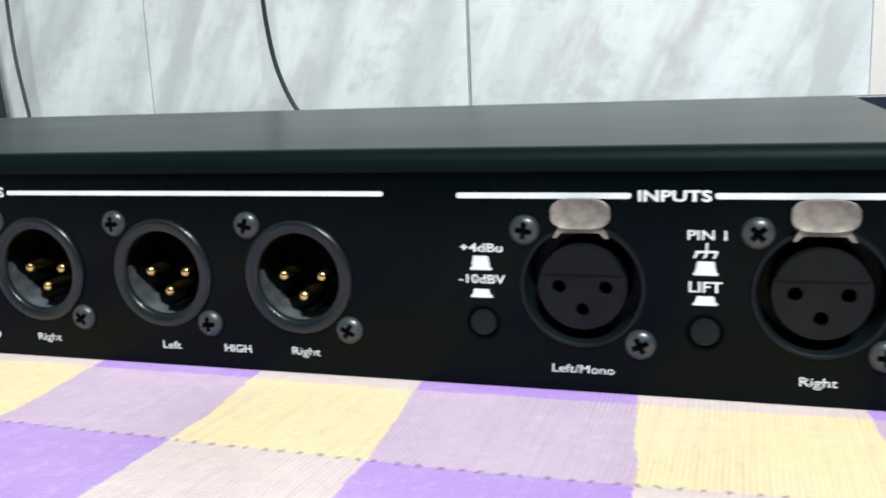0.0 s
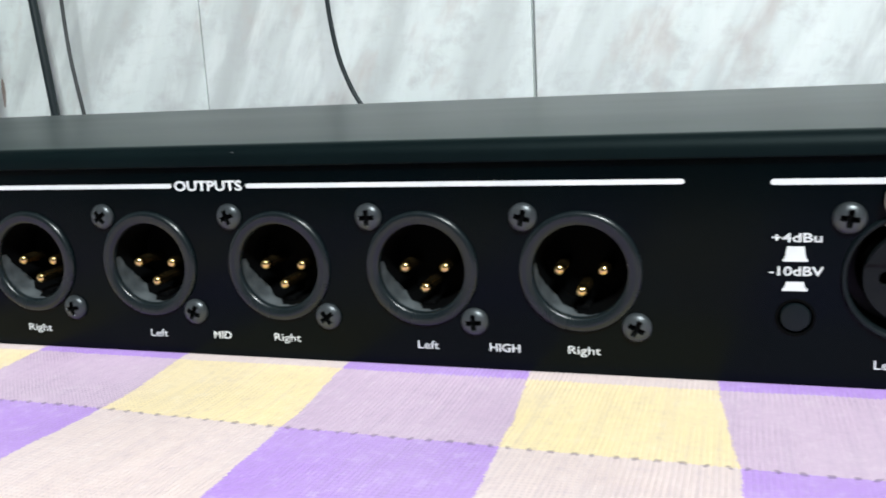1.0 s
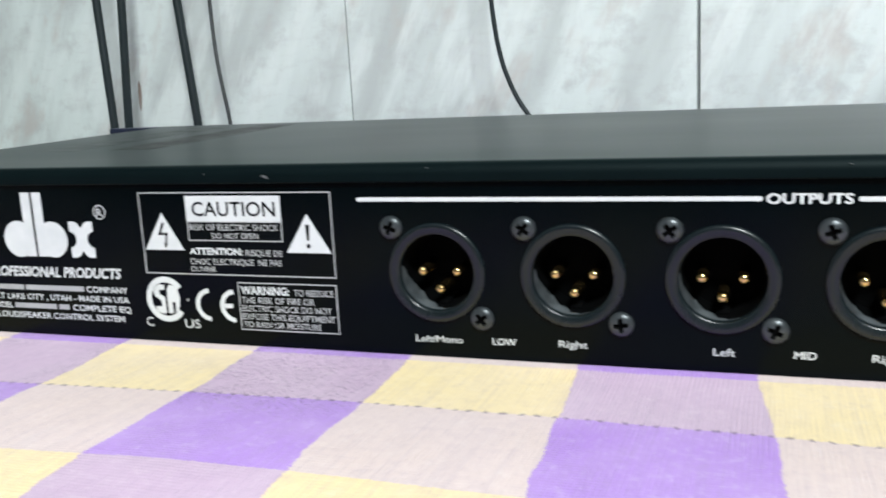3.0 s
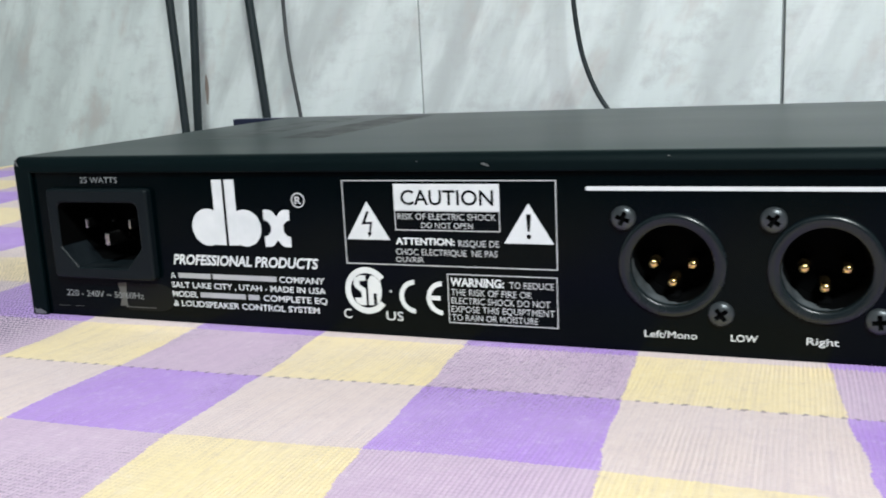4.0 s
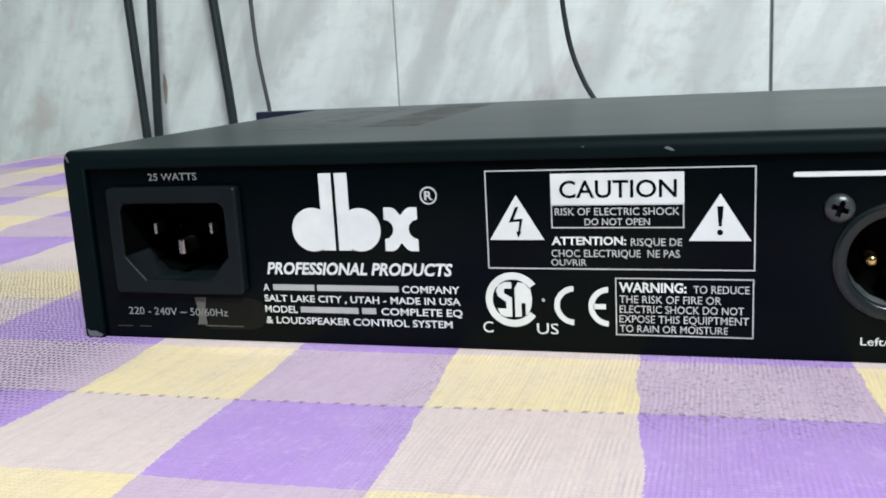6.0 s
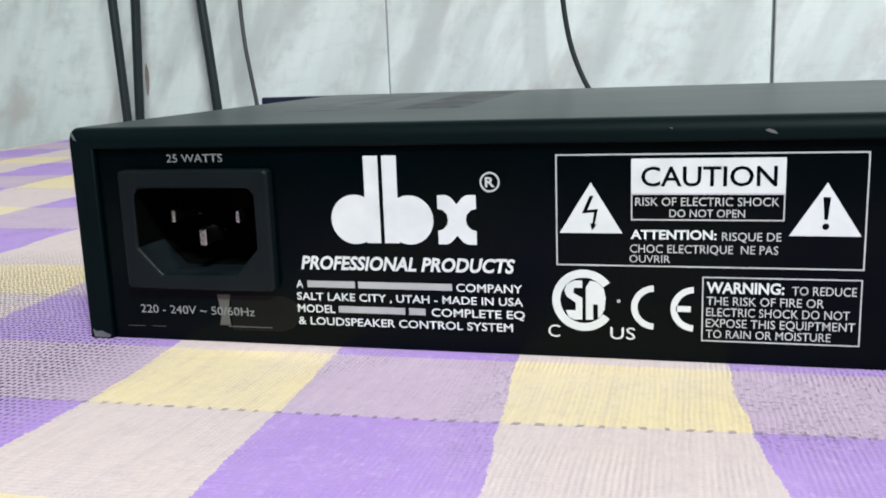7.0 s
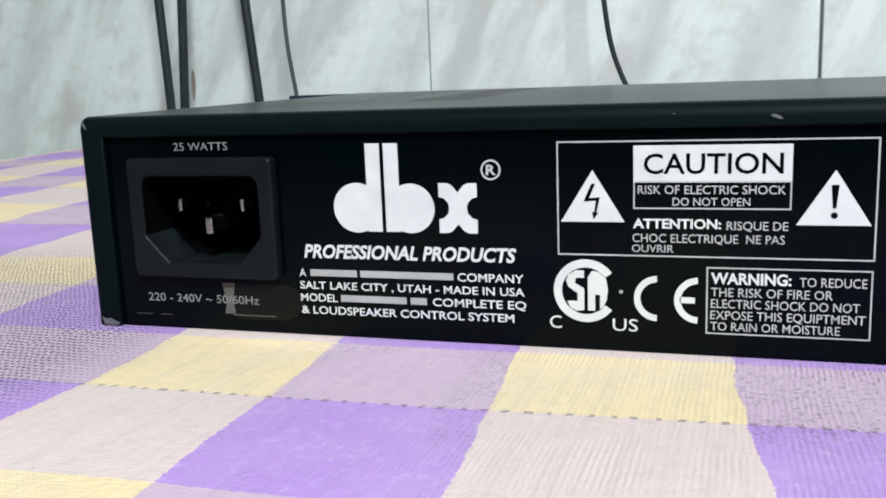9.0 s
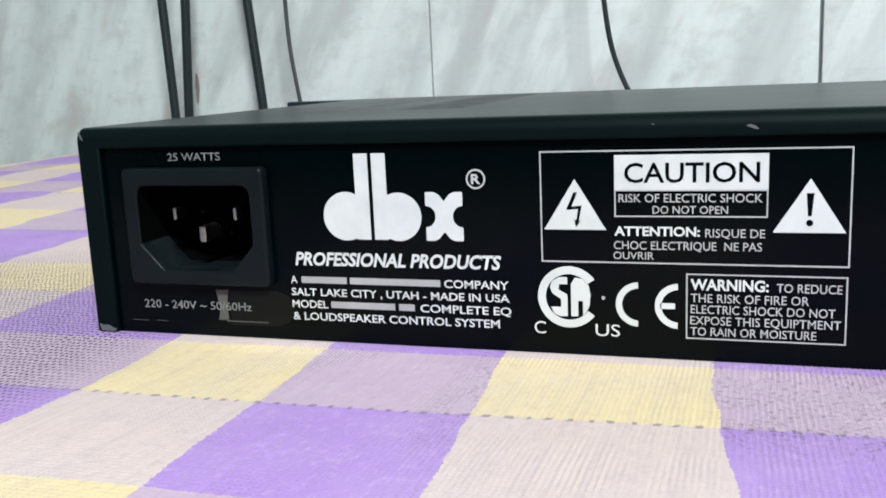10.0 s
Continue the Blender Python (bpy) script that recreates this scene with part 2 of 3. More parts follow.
def whitewash():
    """Printed plastic wall board: pale washed timber with slanting strokes."""
    n = Nodes("whitewashed_board_print")
    at = n.coords()
    shift = n.node("ShaderNodeCombineXYZ", {0: n.math("MULTIPLY", n.node("ShaderNodeObjectInfo").outputs["Random"], 3.0), 2: n.math("MULTIPLY", n.node("ShaderNodeObjectInfo").outputs["Random"], 7.0)}).outputs[0]
    at = n.node("ShaderNodeVectorMath", {0: at, 1: shift}, operation="ADD").outputs[0]
    lean = n.stretch(at, (1, 1, 1), (0, -24, 0))
    stroke = n.noise(n.stretch(lean, (17, 1, 4.5)), 1.0, 3.0, 0.5)
    brush = n.noise(n.stretch(lean, (27, 1, 7)), 1.0, 4.0, 0.55)
    blotch = n.noise(n.stretch(at, (30, 1, 38)), 1.0, 5.0, 0.62)
    stain = n.noise(n.stretch(lean, (17, 1, 9)), 1.0, 4.0, 0.6)
    grain = n.noise(n.stretch(at, (260, 1, 40)), 1.0, 3.0)
    scuff = n.noise(n.stretch(at, (50, 1, 190)), 1.0, 4.0, 0.65)
    colour = n.mix(n.span(stroke, 0.38, 0.60), (0.60, 0.655, 0.64), (0.81, 0.895, 0.87))
    colour = n.mix(n.math("MULTIPLY", n.span(blotch, 0.50, 0.66), 0.55), colour, (0.56, 0.585, 0.58))
    colour = n.mix(n.math("MULTIPLY", n.span(stain, 0.55, 0.66), 0.55), colour, (0.60, 0.555, 0.52))
    colour = n.mix(n.math("MULTIPLY", n.span(brush, 0.50, 0.62), 0.7), colour, (0.885, 0.96, 0.935))
    colour = n.mix(n.math("MULTIPLY", n.span(scuff, 0.54, 0.72), 0.16), colour, (0.50, 0.51, 0.50))
    colour = n.mix(n.math("MULTIPLY", n.span(grain, 0.5, 0.7), 0.05), colour, (0.45, 0.45, 0.44))
    n.bump(grain, 0.0001, 0.3)
    return n.set(color=colour, rough=0.45)


CLOTH, BOARD = gingham(), whitewash()

# ---- builders ----
PLACE = {}


def part(name, bm, material, parent=None, label="", at=(0, 0, 0), smooth=False):
    """One mesh object at a place in metres, under its thing or part; the bmesh is in millimetres round that place."""
    if isinstance(bm, bpy.types.Mesh):
        me = bm
    else:
        bmesh.ops.recalc_face_normals(bm, faces=bm.faces)
        me = bpy.data.meshes.new(name)
        bm.to_mesh(me)
        bm.free()
        me.transform(Matrix.Scale(MM, 4))
        me.materials.append(material)
        if smooth:
            me.shade_smooth()
            me.set_sharp_from_angle(angle=radians(38))
    ob = new(name, me)
    return settle(ob, parent, at, label)


def settle(ob, parent, at, label=""):
    PLACE[ob] = Vector(at)
    ob.parent = parent
    ob.location = Vector(at) - (PLACE[parent] if parent else Vector())
    return tagged(ob, label) if label else ob


def thing(name, at, label, category, group="", kind=""):
    return tagged(settle(new(name), None, at), label, category, group, kind)


def box(bm, a, b, bevel=0.0):
    made = bmesh.ops.create_cube(bm, size=1)["verts"]
    for v in made:
        v.co = Vector([a[i] + (v.co[i] + 0.5) * (b[i] - a[i]) for i in range(3)])
    if bevel:
        edges = list({e for v in made for e in v.link_edges})
        bmesh.ops.bevel(bm, geom=edges, offset=bevel, segments=2, profile=0.5, affect="EDGES")
    return bm


def prism(bm, outline, y0, y1):
    """A plate in x and z, from y0 to y1."""
    front = [bm.verts.new((x, y0, z)) for x, z in outline]
    back = [bm.verts.new((x, y1, z)) for x, z in outline]
    bm.faces.new(front)
    bm.faces.new(back[::-1])
    for i in range(len(outline)):
        bm.faces.new((front[i - 1], back[i - 1], back[i], front[i]))
    return bm


def lathe(bm, profile, steps=64, close=False):
    """Turns (radius, y) points round the y axis."""
    rings = []
    for r, y in profile:
        if r < 1e-6:
            rings.append([bm.verts.new((0, y, 0))])
        else:
            rings.append([bm.verts.new((r * math.cos(a), y, r * math.sin(a))) for a in (2 * math.pi * k / steps for k in range(steps))])
    pairs = list(zip(rings, rings[1:])) + ([(rings[-1], rings[0])] if close else [])
    for p, q in pairs:
        for k in range(steps):
            face = [p[k % len(p)], p[(k + 1) % len(p)], q[(k + 1) % len(q)], q[k % len(q)]]
            face = list(dict.fromkeys(face))
            if len(face) > 2:
                bm.faces.new(face)
    return bm


def arc_band(bm, cx, cz, r0, r1, a0, a1, y0, y1, steps=40):
    pts = [(cx + r1 * math.cos(a), cz + r1 * math.sin(a)) for a in np.linspace(radians(a0), radians(a1), steps)]
    pts += [(cx + r0 * math.cos(a), cz + r0 * math.sin(a)) for a in np.linspace(radians(a1), radians(a0), steps)]
    return prism(bm, pts, y0, y1)


def ring_plate(bm, cx, cz, r0, r1, y0, y1, steps=48):
    loops = []
    for r, y in ((r1, y0), (r0, y0), (r0, y1), (r1, y1)):
        loops.append([bm.verts.new((cx + r * math.cos(a), y, cz + r * math.sin(a))) for a in (2 * math.pi * k / steps for k in range(steps))])
    for p, q in zip(loops, loops[1:] + loops[:1]):
        for k in range(steps):
            bm.faces.new((p[k - 1], p[k], q[k], q[k - 1]))
    return bm


def circle(cx, cz, r, steps=48):
    return [(cx + r * math.cos(2 * math.pi * k / steps), cz + r * math.sin(2 * math.pi * k / steps)) for k in range(steps)]


def pierced(name, outline, holes, thick):
    """A plate in x and z with holes through it, its face at y = 0; millimetres."""
    curve = bpy.data.curves.new(name, "CURVE")
    curve.dimensions, curve.fill_mode, curve.extrude = "2D", "BOTH", thick / 2
    for loop in [outline] + holes:
        s = curve.splines.new("POLY")
        s.points.add(len(loop) - 1)
        s.use_cyclic_u = True
        for p, (x, z) in zip(s.points, loop):
            p.co = (x, z, 0, 1)
    me = meshed(curve)
    me.transform(Matrix(((1, 0, 0, 0), (0, 0, -1, thick / 2), (0, 1, 0, 0), (0, 0, 0, 1))))
    return me


def meshed(curve):
    """The mesh of a curve or of text."""
    ob = bpy.data.objects.new("made", curve)
    scene.collection.objects.link(ob)
    me = bpy.data.meshes.new_from_object(ob.evaluated_get(bpy.context.evaluated_depsgraph_get()))
    bpy.data.objects.remove(ob)
    bm = bmesh.new()
    bm.from_mesh(me)
    bmesh.ops.remove_doubles(bm, verts=bm.verts, dist=1e-5)
    bm.to_mesh(me)
    bm.free()
    return me


def letters(text, thick=0.0, shear=0.0):
    curve = bpy.data.curves.new("lettering", "FONT")
    curve.body, curve.size, curve.offset, curve.shear, curve.resolution_u = text, 1.0, thick, shear, 3
    me = meshed(curve)
    return me


def extent(me):
    co = np.empty(len(me.vertices) * 3)
    me.vertices.foreach_get("co", co)
    co = co.reshape(-1, 3)
    return co.min(0), co.max(0)


CAP = {}


def write(text, x0, x1, z0, z1, parent, material=None, thick=0.012, shear=0.0, y=-0.06):
    """Words printed on the rear panel: from x0 to x1, on the base line z0, capitals up to z1 (millimetres)."""
    key = (thick, shear)
    if key not in CAP:
        CAP[key] = extent(letters("H", thick, shear))
    me = letters(text, thick, shear)
    lo, hi = extent(me)
    low, top = CAP[key][0][1], CAP[key][1][1]
    sx, sz = (x1 - x0) / (hi[0] - lo[0]), (z1 - z0) / (top - low)
    me.transform(Matrix(((sx, 0, 0, x0 - lo[0] * sx), (0, 0, -1, y), (0, sz, 0, z0 - low * sz), (0, 0, 0, 1))))
    me.transform(Matrix.Scale(MM, 4))
    me.materials.clear()
    me.materials.append(material or INK)
    ob = new("lettering", me)
    return settle(ob, parent, (0, 0, 0))


def printed(name, bm, parent, material=None):
    return part(name, bm, material or INK, parent)


# ---- the room ----
def slab(name, a, b, material, label="", category=""):
    bm = box(bmesh.new(), [v * 1000 for v in a], [v * 1000 for v in b])
    return tagged(part(name, bm, material), label, category, kind="structure")


# floor, south and east walls are unseen; their dark tones dim the panel's reflections
Z0, Z1 = -0.76, 1.99
slab("floor", (-2.2, -2.6, Z0 - 0.1), (2.6, 0.75, Z0), FLOOR, "unseen room floor, coloured dark to dim reflections", "floor")
slab("ceiling", (-2.2, -2.6, Z1), (2.6, 0.75, Z1 + 0.1), CEIL, "plain white painted ceiling", "ceiling")
slab("wall_north", (-2.2, 0.645, Z0), (2.6, 0.75, Z1), GROOVE, "wall clad with whitewashed timber print boards", "wall")
slab("wall_south", (-2.2, -2.7, Z0), (2.6, -2.6, Z1), DUSK, "unseen room wall, coloured dark to dim reflections", "wall")
slab("wall_west", (-2.3, -2.7, Z0), (-2.2, 0.75, Z1), PLASTER, "plain painted room wall", "wall")
slab("wall_east", (2.6, -2.7, Z0), (2.7, 0.75, Z1), DUSK, "unseen room wall, coloured dark to dim reflections", "wall")

# boards of the north wall, with open joints between them
north = bpy.data.objects["wall_north"]
JOINT, PITCH = 0.1905, 0.3210
GAPS = {-1: 0.0007, 0: 0.0014}
for k in (-7, -5, -3, -1, 0):
    after = k + (2 if k < -1 else 1)
    x0, x1 = JOINT + k * PITCH + GAPS.get(k, 0.001), min(JOINT + after * PITCH - GAPS.get(after, 0.001), 0.5100)
    bm = box(bmesh.new(), ((x0 - x1) * 500, -7, Z0 * 1000), ((x1 - x0) * 500, 7, Z1 * 1000), 0.8)
    part("board", bm, BOARD, north, at=((x0 + x1) / 2, 0.638, 0))
    gap = GAPS.get(k, 0.001) * 1000
    tongue = box(bmesh.new(), (-gap + 0.05, 0, Z0 * 1000 + 1), (gap - 0.05, 11, Z1 * 1000 - 1))
    part("joint_tongue", tongue, GROOVE, north, at=(JOINT + k * PITCH, 0.6328 if k < 0 else 0.6370, 0))
knot = prism(bmesh.new(), [(-1.8, -14), (-0.6, -16), (1.2, -9), (2.4, 1), (1.9, 10), (0.4, 15), (-1.0, 12), (-2.2, 2)], -0.15, 0.0)
part("knot_print", knot, KNOT, north, at=(-0.3705, 0.6308, 0.047))
bm = box(bmesh.new(), (510.3, 631.5, Z0 * 1000), (700, 644.9, Z1 * 1000), 0.6)
tagged(part("trim", bm, WHITE), "cream white gloss painted upright trim board", "trim", kind="structure")
bm = box(bmesh.new(), (700.5, 630, Z0 * 1000), (2600, 645, Z1 * 1000), 1.0)
tagged(part("wall_lining", bm, PLASTER), "plain pale painted wall beside the trim", "wall", kind="structure")

# ---- the table and its cloth ----
table = thing("table", (0.25, 0.18, Z0), "brown wooden table hidden under a checked cloth", "table")
EDGE = (-0.390, 0.900, -0.175, 0.530)
bm = box(bmesh.new(), (EDGE[0] * 1000 + 3, EDGE[2] * 1000 + 3, -32), (EDGE[1] * 1000 - 3, EDGE[3] * 1000 - 3, -3.0), 2)
part("tabletop", bm, TIMBER, table)
for lx in (EDGE[0] + 0.05, EDGE[1] - 0.05):
    for ly in (EDGE[2] + 0.05, EDGE[3] - 0.05):
        part("leg", box(bmesh.new(), (-22, -22, Z0 * 1000 + 0.5), (22, 22, -32.2), 3), TIMBER, table, at=(lx, ly, 0))


def cloth_sheet():
    """One woven sheet lying on the table and hanging over its edges."""
    drop, r, RIB = 0.20, 0.006, 0.0009

    def bent(s, lo, hi):
        """Place along the sheet to (across, down)."""
        if s < lo:
            d = lo - s
            a = min(d / r, math.pi / 2)
            return lo - r * math.sin(a), r * (1 - math.cos(a)) + max(0.0, d - r * math.pi / 2)
        if s > hi:
            across, down = bent(lo - (s - hi), lo, hi)
            return hi + (lo - across), down
        return s, 0.0

    def steps(lo, hi, n):
        mid = list(np.linspace(lo, hi, n))
        out = [r * k / 4 for k in range(1, 8)] + [0.03, 0.07, 0.12, drop]
        return [lo - d for d in out[::-1]] + mid + [hi + d for d in out]

    xs = steps(EDGE[0], EDGE[1], 2)
    xs = xs[:11] + list(np.linspace(EDGE[0], -0.0201, 90)) + list(np.arange(-0.02, 0.462, RIB / 4)) + list(np.linspace(0.463, EDGE[1], 60)) + xs[-11:]
    ys = steps(EDGE[2], EDGE[3], 2)
    ys = ys[:11] + list(np.linspace(EDGE[2], 0.004, 74)) + list(np.linspace(0.008, EDGE[3], 56)) + ys[-11:]
    verts, faces = [], []
    for s in ys:
        for q in xs:
            x, dx = bent(q, EDGE[0], EDGE[1])
            y, dy = bent(s, EDGE[2], EDGE[3])
            away = max(0.0, -y - 0.012, -x - 0.02, x - 0.48, y - 0.18)
            calm = min(1.0, away / 0.06)
            wave = calm * 0.0009 * (noise.noise((x * 16, y * 13, 0.3)) - 0.35)
            fold = 0.012 * math.sin(q * 38 + s * 29) * min(1, max(dx, dy) / 0.1)
            rise = min(1.0, max(0.0, (-y - 0.014) / 0.062))
            wave += 0.0034 * rise * rise * (3 - 2 * rise)
            if -0.02 < q < 0.462 and -0.17 < s < 0.0:
                strong = min(1.0, max(0.25, (q - 0.06) / 0.07)) * min(1.0, max(0.0, (0.462 - q) / 0.02)) * min(1.0, max(0.0, (q + 0.02) / 0.02))
                hem = math.exp(-((s + 0.0055) / 0.0035) ** 2)
                strong += 1.9 * hem * min(1.0, max(0.0, (0.462 - q) / 0.02)) * min(1.0, max(0.0, (q + 0.02) / 0.02))
                along = 0.55 + 0.8 * noise.noise((q * 30, s * 20, 4.0))
                wave += 0.00011 * strong * along * math.sin(2 * math.pi * (q + 0.0004 * noise.noise((q * 60, s * 45, 9.0))) / RIB)
            z = -0.00102 + wave - max(dx, dy) - 0.35 * min(dx, dy)
            verts.append((x - fold * (dx > dy) * (1 if x < 0 else -1) * 0.5, y + fold * (dy > dx) * (1 if y > 0 else -1) * 0.5, z))
    w = len(xs)
    for j in range(len(ys) - 1):
        for i in range(w - 1):
            faces.append((j * w + i, j * w + i + 1, (j + 1) * w + i + 1, (j + 1) * w + i))
    me = bpy.data.meshes.new("tablecloth")
    me.from_pydata(verts, [], faces)
    me.materials.append(CLOTH)
    me.shade_smooth()
    ob = new("tablecloth", me)
    mod = ob.modifiers.new("thickness", "SOLIDIFY")
    mod.thickness, mod.offset = 0.0009, -1.0
    return tagged(ob, "lilac and yellow checked woven cotton tablecloth over a table", "tablecloth")


cloth_sheet()

# ---- the rack unit ----
WIDE, DEEP, TOP, LOW = 445.6, 152.0, 43.6, -1.0
unit = thing("rack_processor", (0.2255, 0.078, -0.001), "black rack audio processor, scuffed, lying on a checked cloth", "audio processor")


def cover():
    """Bent sheet: top, two sides and a narrow returned lip round the rear."""
    bm = bmesh.new()
    t, r = 1.0, 2.9
    cy, cz = -1.2 + r, TOP - r
    outer = [(-1.2, 39.25), (-1.2, cz)] + [(cy - r * math.cos(a), cz + r * math.sin(a)) for a in np.linspace(0.2, math.pi / 2, 12)] + [(DEEP, TOP)]
    inner = [(DEEP, TOP - t), (cy, TOP - t), (cy - (r - t), cz), (-1.2 + t * 0.98, 39.25)]
    loop = outer + inner
    ends = []
    for x in (0.0, WIDE):
        ends.append([bm.verts.new((x, y, z)) for y, z in loop])
    for i in range(len(loop)):
        bm.faces.new((ends[0][i - 1], ends[0][i], ends[1][i], ends[1][i - 1]))
    bm.faces.new(ends[0][::-1])
    bm.faces.new(ends[1])
    for x0, x1, l0, l1 in ((0.02, t, 0.0, 5.25), (WIDE - t, WIDE - 0.02, WIDE - 4.0, WIDE)):
        box(bm, (x0, 0.0, LOW + 0.1), (x1, DEEP - 0.05, TOP - t - 0.02))
        box(bm, (l0, -1.195, LOW), (l1, -0.03, 41.2))
    return bm


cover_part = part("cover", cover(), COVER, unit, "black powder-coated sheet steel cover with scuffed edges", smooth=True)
soft = cover_part.modifiers.new("edges", "BEVEL")
soft.width, soft.segments, soft.limit_method, soft.angle_limit = 0.00035, 2, "ANGLE", radians(40)
part("base_plate", box(bmesh.new(), (1.4, 1.6, LOW + 0.05), (WIDE - 1.4, DEEP - 0.1, LOW + 1.1)), COVER, unit)
ears = box(bmesh.new(), (-28.8, DEEP + 0.1, LOW + 0.4), (WIDE + 28.8, DEEP + 4.1, 43.4), 0.5)
part("front_panel", ears, BLUE, unit, "very dark blue front plate with rack ears")

# places along the rear panel
OUT_X = [177.55 + 30.66 * k for k in range(6)]
IN_X = [386.35, 425.95]
SOCKET_Z = 18.70
BUTTONS = [(368.05, 11.3), (407.45, 11.25)]
IEC = (27.45, 22.7)
holes = [circle(x, SOCKET_Z, 9.6) for x in OUT_X] + [circle(x, SOCKET_Z, 10.4) for x in IN_X] + [circle(x, z, 3.0, 32) for x, z in BUTTONS]
holes.append([(12.5, 12.2), (42.4, 12.2), (42.4, 33.2), (12.5, 33.2)])
plate = pierced("rear_panel", [(1.5, LOW + 0.05), (WIDE - 1.5, LOW + 0.05), (WIDE - 1.5, 42.0), (1.5, 42.0)], holes, 1.4)
plate.transform(Matrix.Scale(MM, 4))
plate.materials.clear()
plate.materials.append(PANEL)
rear = part("rear_panel", plate, PANEL, unit, "black rear panel with white printed legends")


def screw_head():
    """Pan head with a cross recess."""
    bm = bmesh.new()
    R = 2.72
    grid = {}
    rings = [0.0] + [R * (k / 15) for k in range(1, 16)]
    steps = 48

    def lift(x, z):
        r = math.hypot(x, z)
        dome = 1.55 * math.sqrt(max(0.0, 1 - (r / (R * 1.04)) ** 2.4))
        for a, b in ((abs(x), abs(z)), (abs(z), abs(x))):
            if a < 0.36 + 0.12 * (1 - b / 1.5) and b < 1.45:
                return dome - 0.95 * (1 - (b / 1.62) ** 4)
        return dome

    for i, r in enumerate(rings):
        for k in range(steps if i else 1):
            a = 2 * math.pi * k / steps
            x, z = r * math.cos(a), r * math.sin(a)
            grid[i, k] = bm.verts.new((x, -lift(x, z), z))
    rim = [bm.verts.new((R * math.cos(2 * math.pi * k / steps), 0.15, R * math.sin(2 * math.pi * k / steps))) for k in range(steps)]
    def sunk(v):
        x, z = abs(v.co.x), abs(v.co.z)
        return (x < 0.46 and z < 1.45) or (z < 0.46 and x < 1.45)

    for k in range(steps):
        q = (k + 1) % steps
        made = [bm.faces.new((grid[0, 0], grid[1, k], grid[1, q]))]
        for i in range(1, 15):
            made.append(bm.faces.new((grid[i, k], grid[i + 1, k], grid[i + 1, q], grid[i, q])))
        # recess faces turn matt black to paint the shade inside the cross
        for f in made:
            if sum(sunk(v) for v in f.verts) * 2 >= len(f.verts):
                f.material_index = 1
        bm.faces.new((grid[15, k], rim[k], rim[q], grid[15, q]))
    return bm


def contact_pin():
    """Round contact with a domed tip, running back from y = 0."""
    r = 1.15
    tip = [(0.0, 0.0)] + [(r * math.sin(a), r * 0.9 * (1 - math.cos(a))) for a in np.linspace(0.3, math.pi / 2, 6)]
    return lathe(bmesh.new(), tip + [(r, 11.0), (0.0, 11.0)], 20)


def male_shell():
    """Raised round bezel and the deep cup behind it."""
    prof = [(11.4, 0.0), (11.38, -0.35), (11.25, -0.62), (11.0, -0.82), (10.7, -0.93), (10.35, -0.95), (9.15, -0.72), (8.9, -0.6), (8.72, -0.3), (8.62, 0.4)] + [(8.62 - 0.04 * k, 0.4 + 0.45 * k) for k in range(1, 15)] + [(8.05, 12.0), (0.0, 12.0)]
    prof += [(0.0, 12.8), (9.4, 12.8), (9.5, 0.0)]
    bm = lathe(bmesh.new(), prof, 96, close=True)
    # wall colours paint a lit lower-left crescent and black shade around it
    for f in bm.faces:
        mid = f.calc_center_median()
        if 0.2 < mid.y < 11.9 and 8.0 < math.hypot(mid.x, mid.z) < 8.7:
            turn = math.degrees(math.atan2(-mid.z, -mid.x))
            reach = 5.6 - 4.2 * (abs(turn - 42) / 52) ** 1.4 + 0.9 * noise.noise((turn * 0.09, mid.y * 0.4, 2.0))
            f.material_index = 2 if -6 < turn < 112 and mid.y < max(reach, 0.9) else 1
    return bm


def female_shell():
    prof = [(11.3, 0.0), (11.25, -0.4), (11.05, -0.7), (10.75, -0.76), (10.45, -0.6), (10.3, -0.15), (10.2, 9.0), (0.0, 9.0), (0.0, 9.8), (10.6, 9.8), (10.6, 1.5)]
    return lathe(bmesh.new(), prof, 72, close=True)


def arc_mesh(me, material):
    me.transform(Matrix.Scale(MM, 4))
    me.materials.clear()
    me.materials.append(material)
    return me


SHARED = {}


def shared(name, make, material, second=None):
    if name not in SHARED:
        bm = make()
        bmesh.ops.recalc_face_normals(bm, faces=bm.faces)
        me = bpy.data.meshes.new(name)
        bm.to_mesh(me)
        bm.free()
        me.transform(Matrix.Scale(MM, 4))
        me.materials.append(material)
        me.materials.append(second or INSERT_AND_SHADE)
        me.materials.append(LIT_CUP)
        me.shade_smooth()
        me.set_sharp_from_angle(angle=radians(40))
        SHARED[name] = me
    return SHARED[name]


PINS = ((-4.15, -0.15), (4.15, -0.15), (0.0, -4.25))


def add_screw(parent, x, z, turn):
    ob = part("screw", shared("screw", screw_head, SCREW), None, parent, at=(x * MM, 0, z * MM))
    ob.rotation_euler = (0, radians(turn), 0)


def key_ridge():
    bm = bmesh.new()
    box(bm, (-1.3, 3.6, -8.45), (1.3, 11.8, -7.2), 0.2)
    return bm


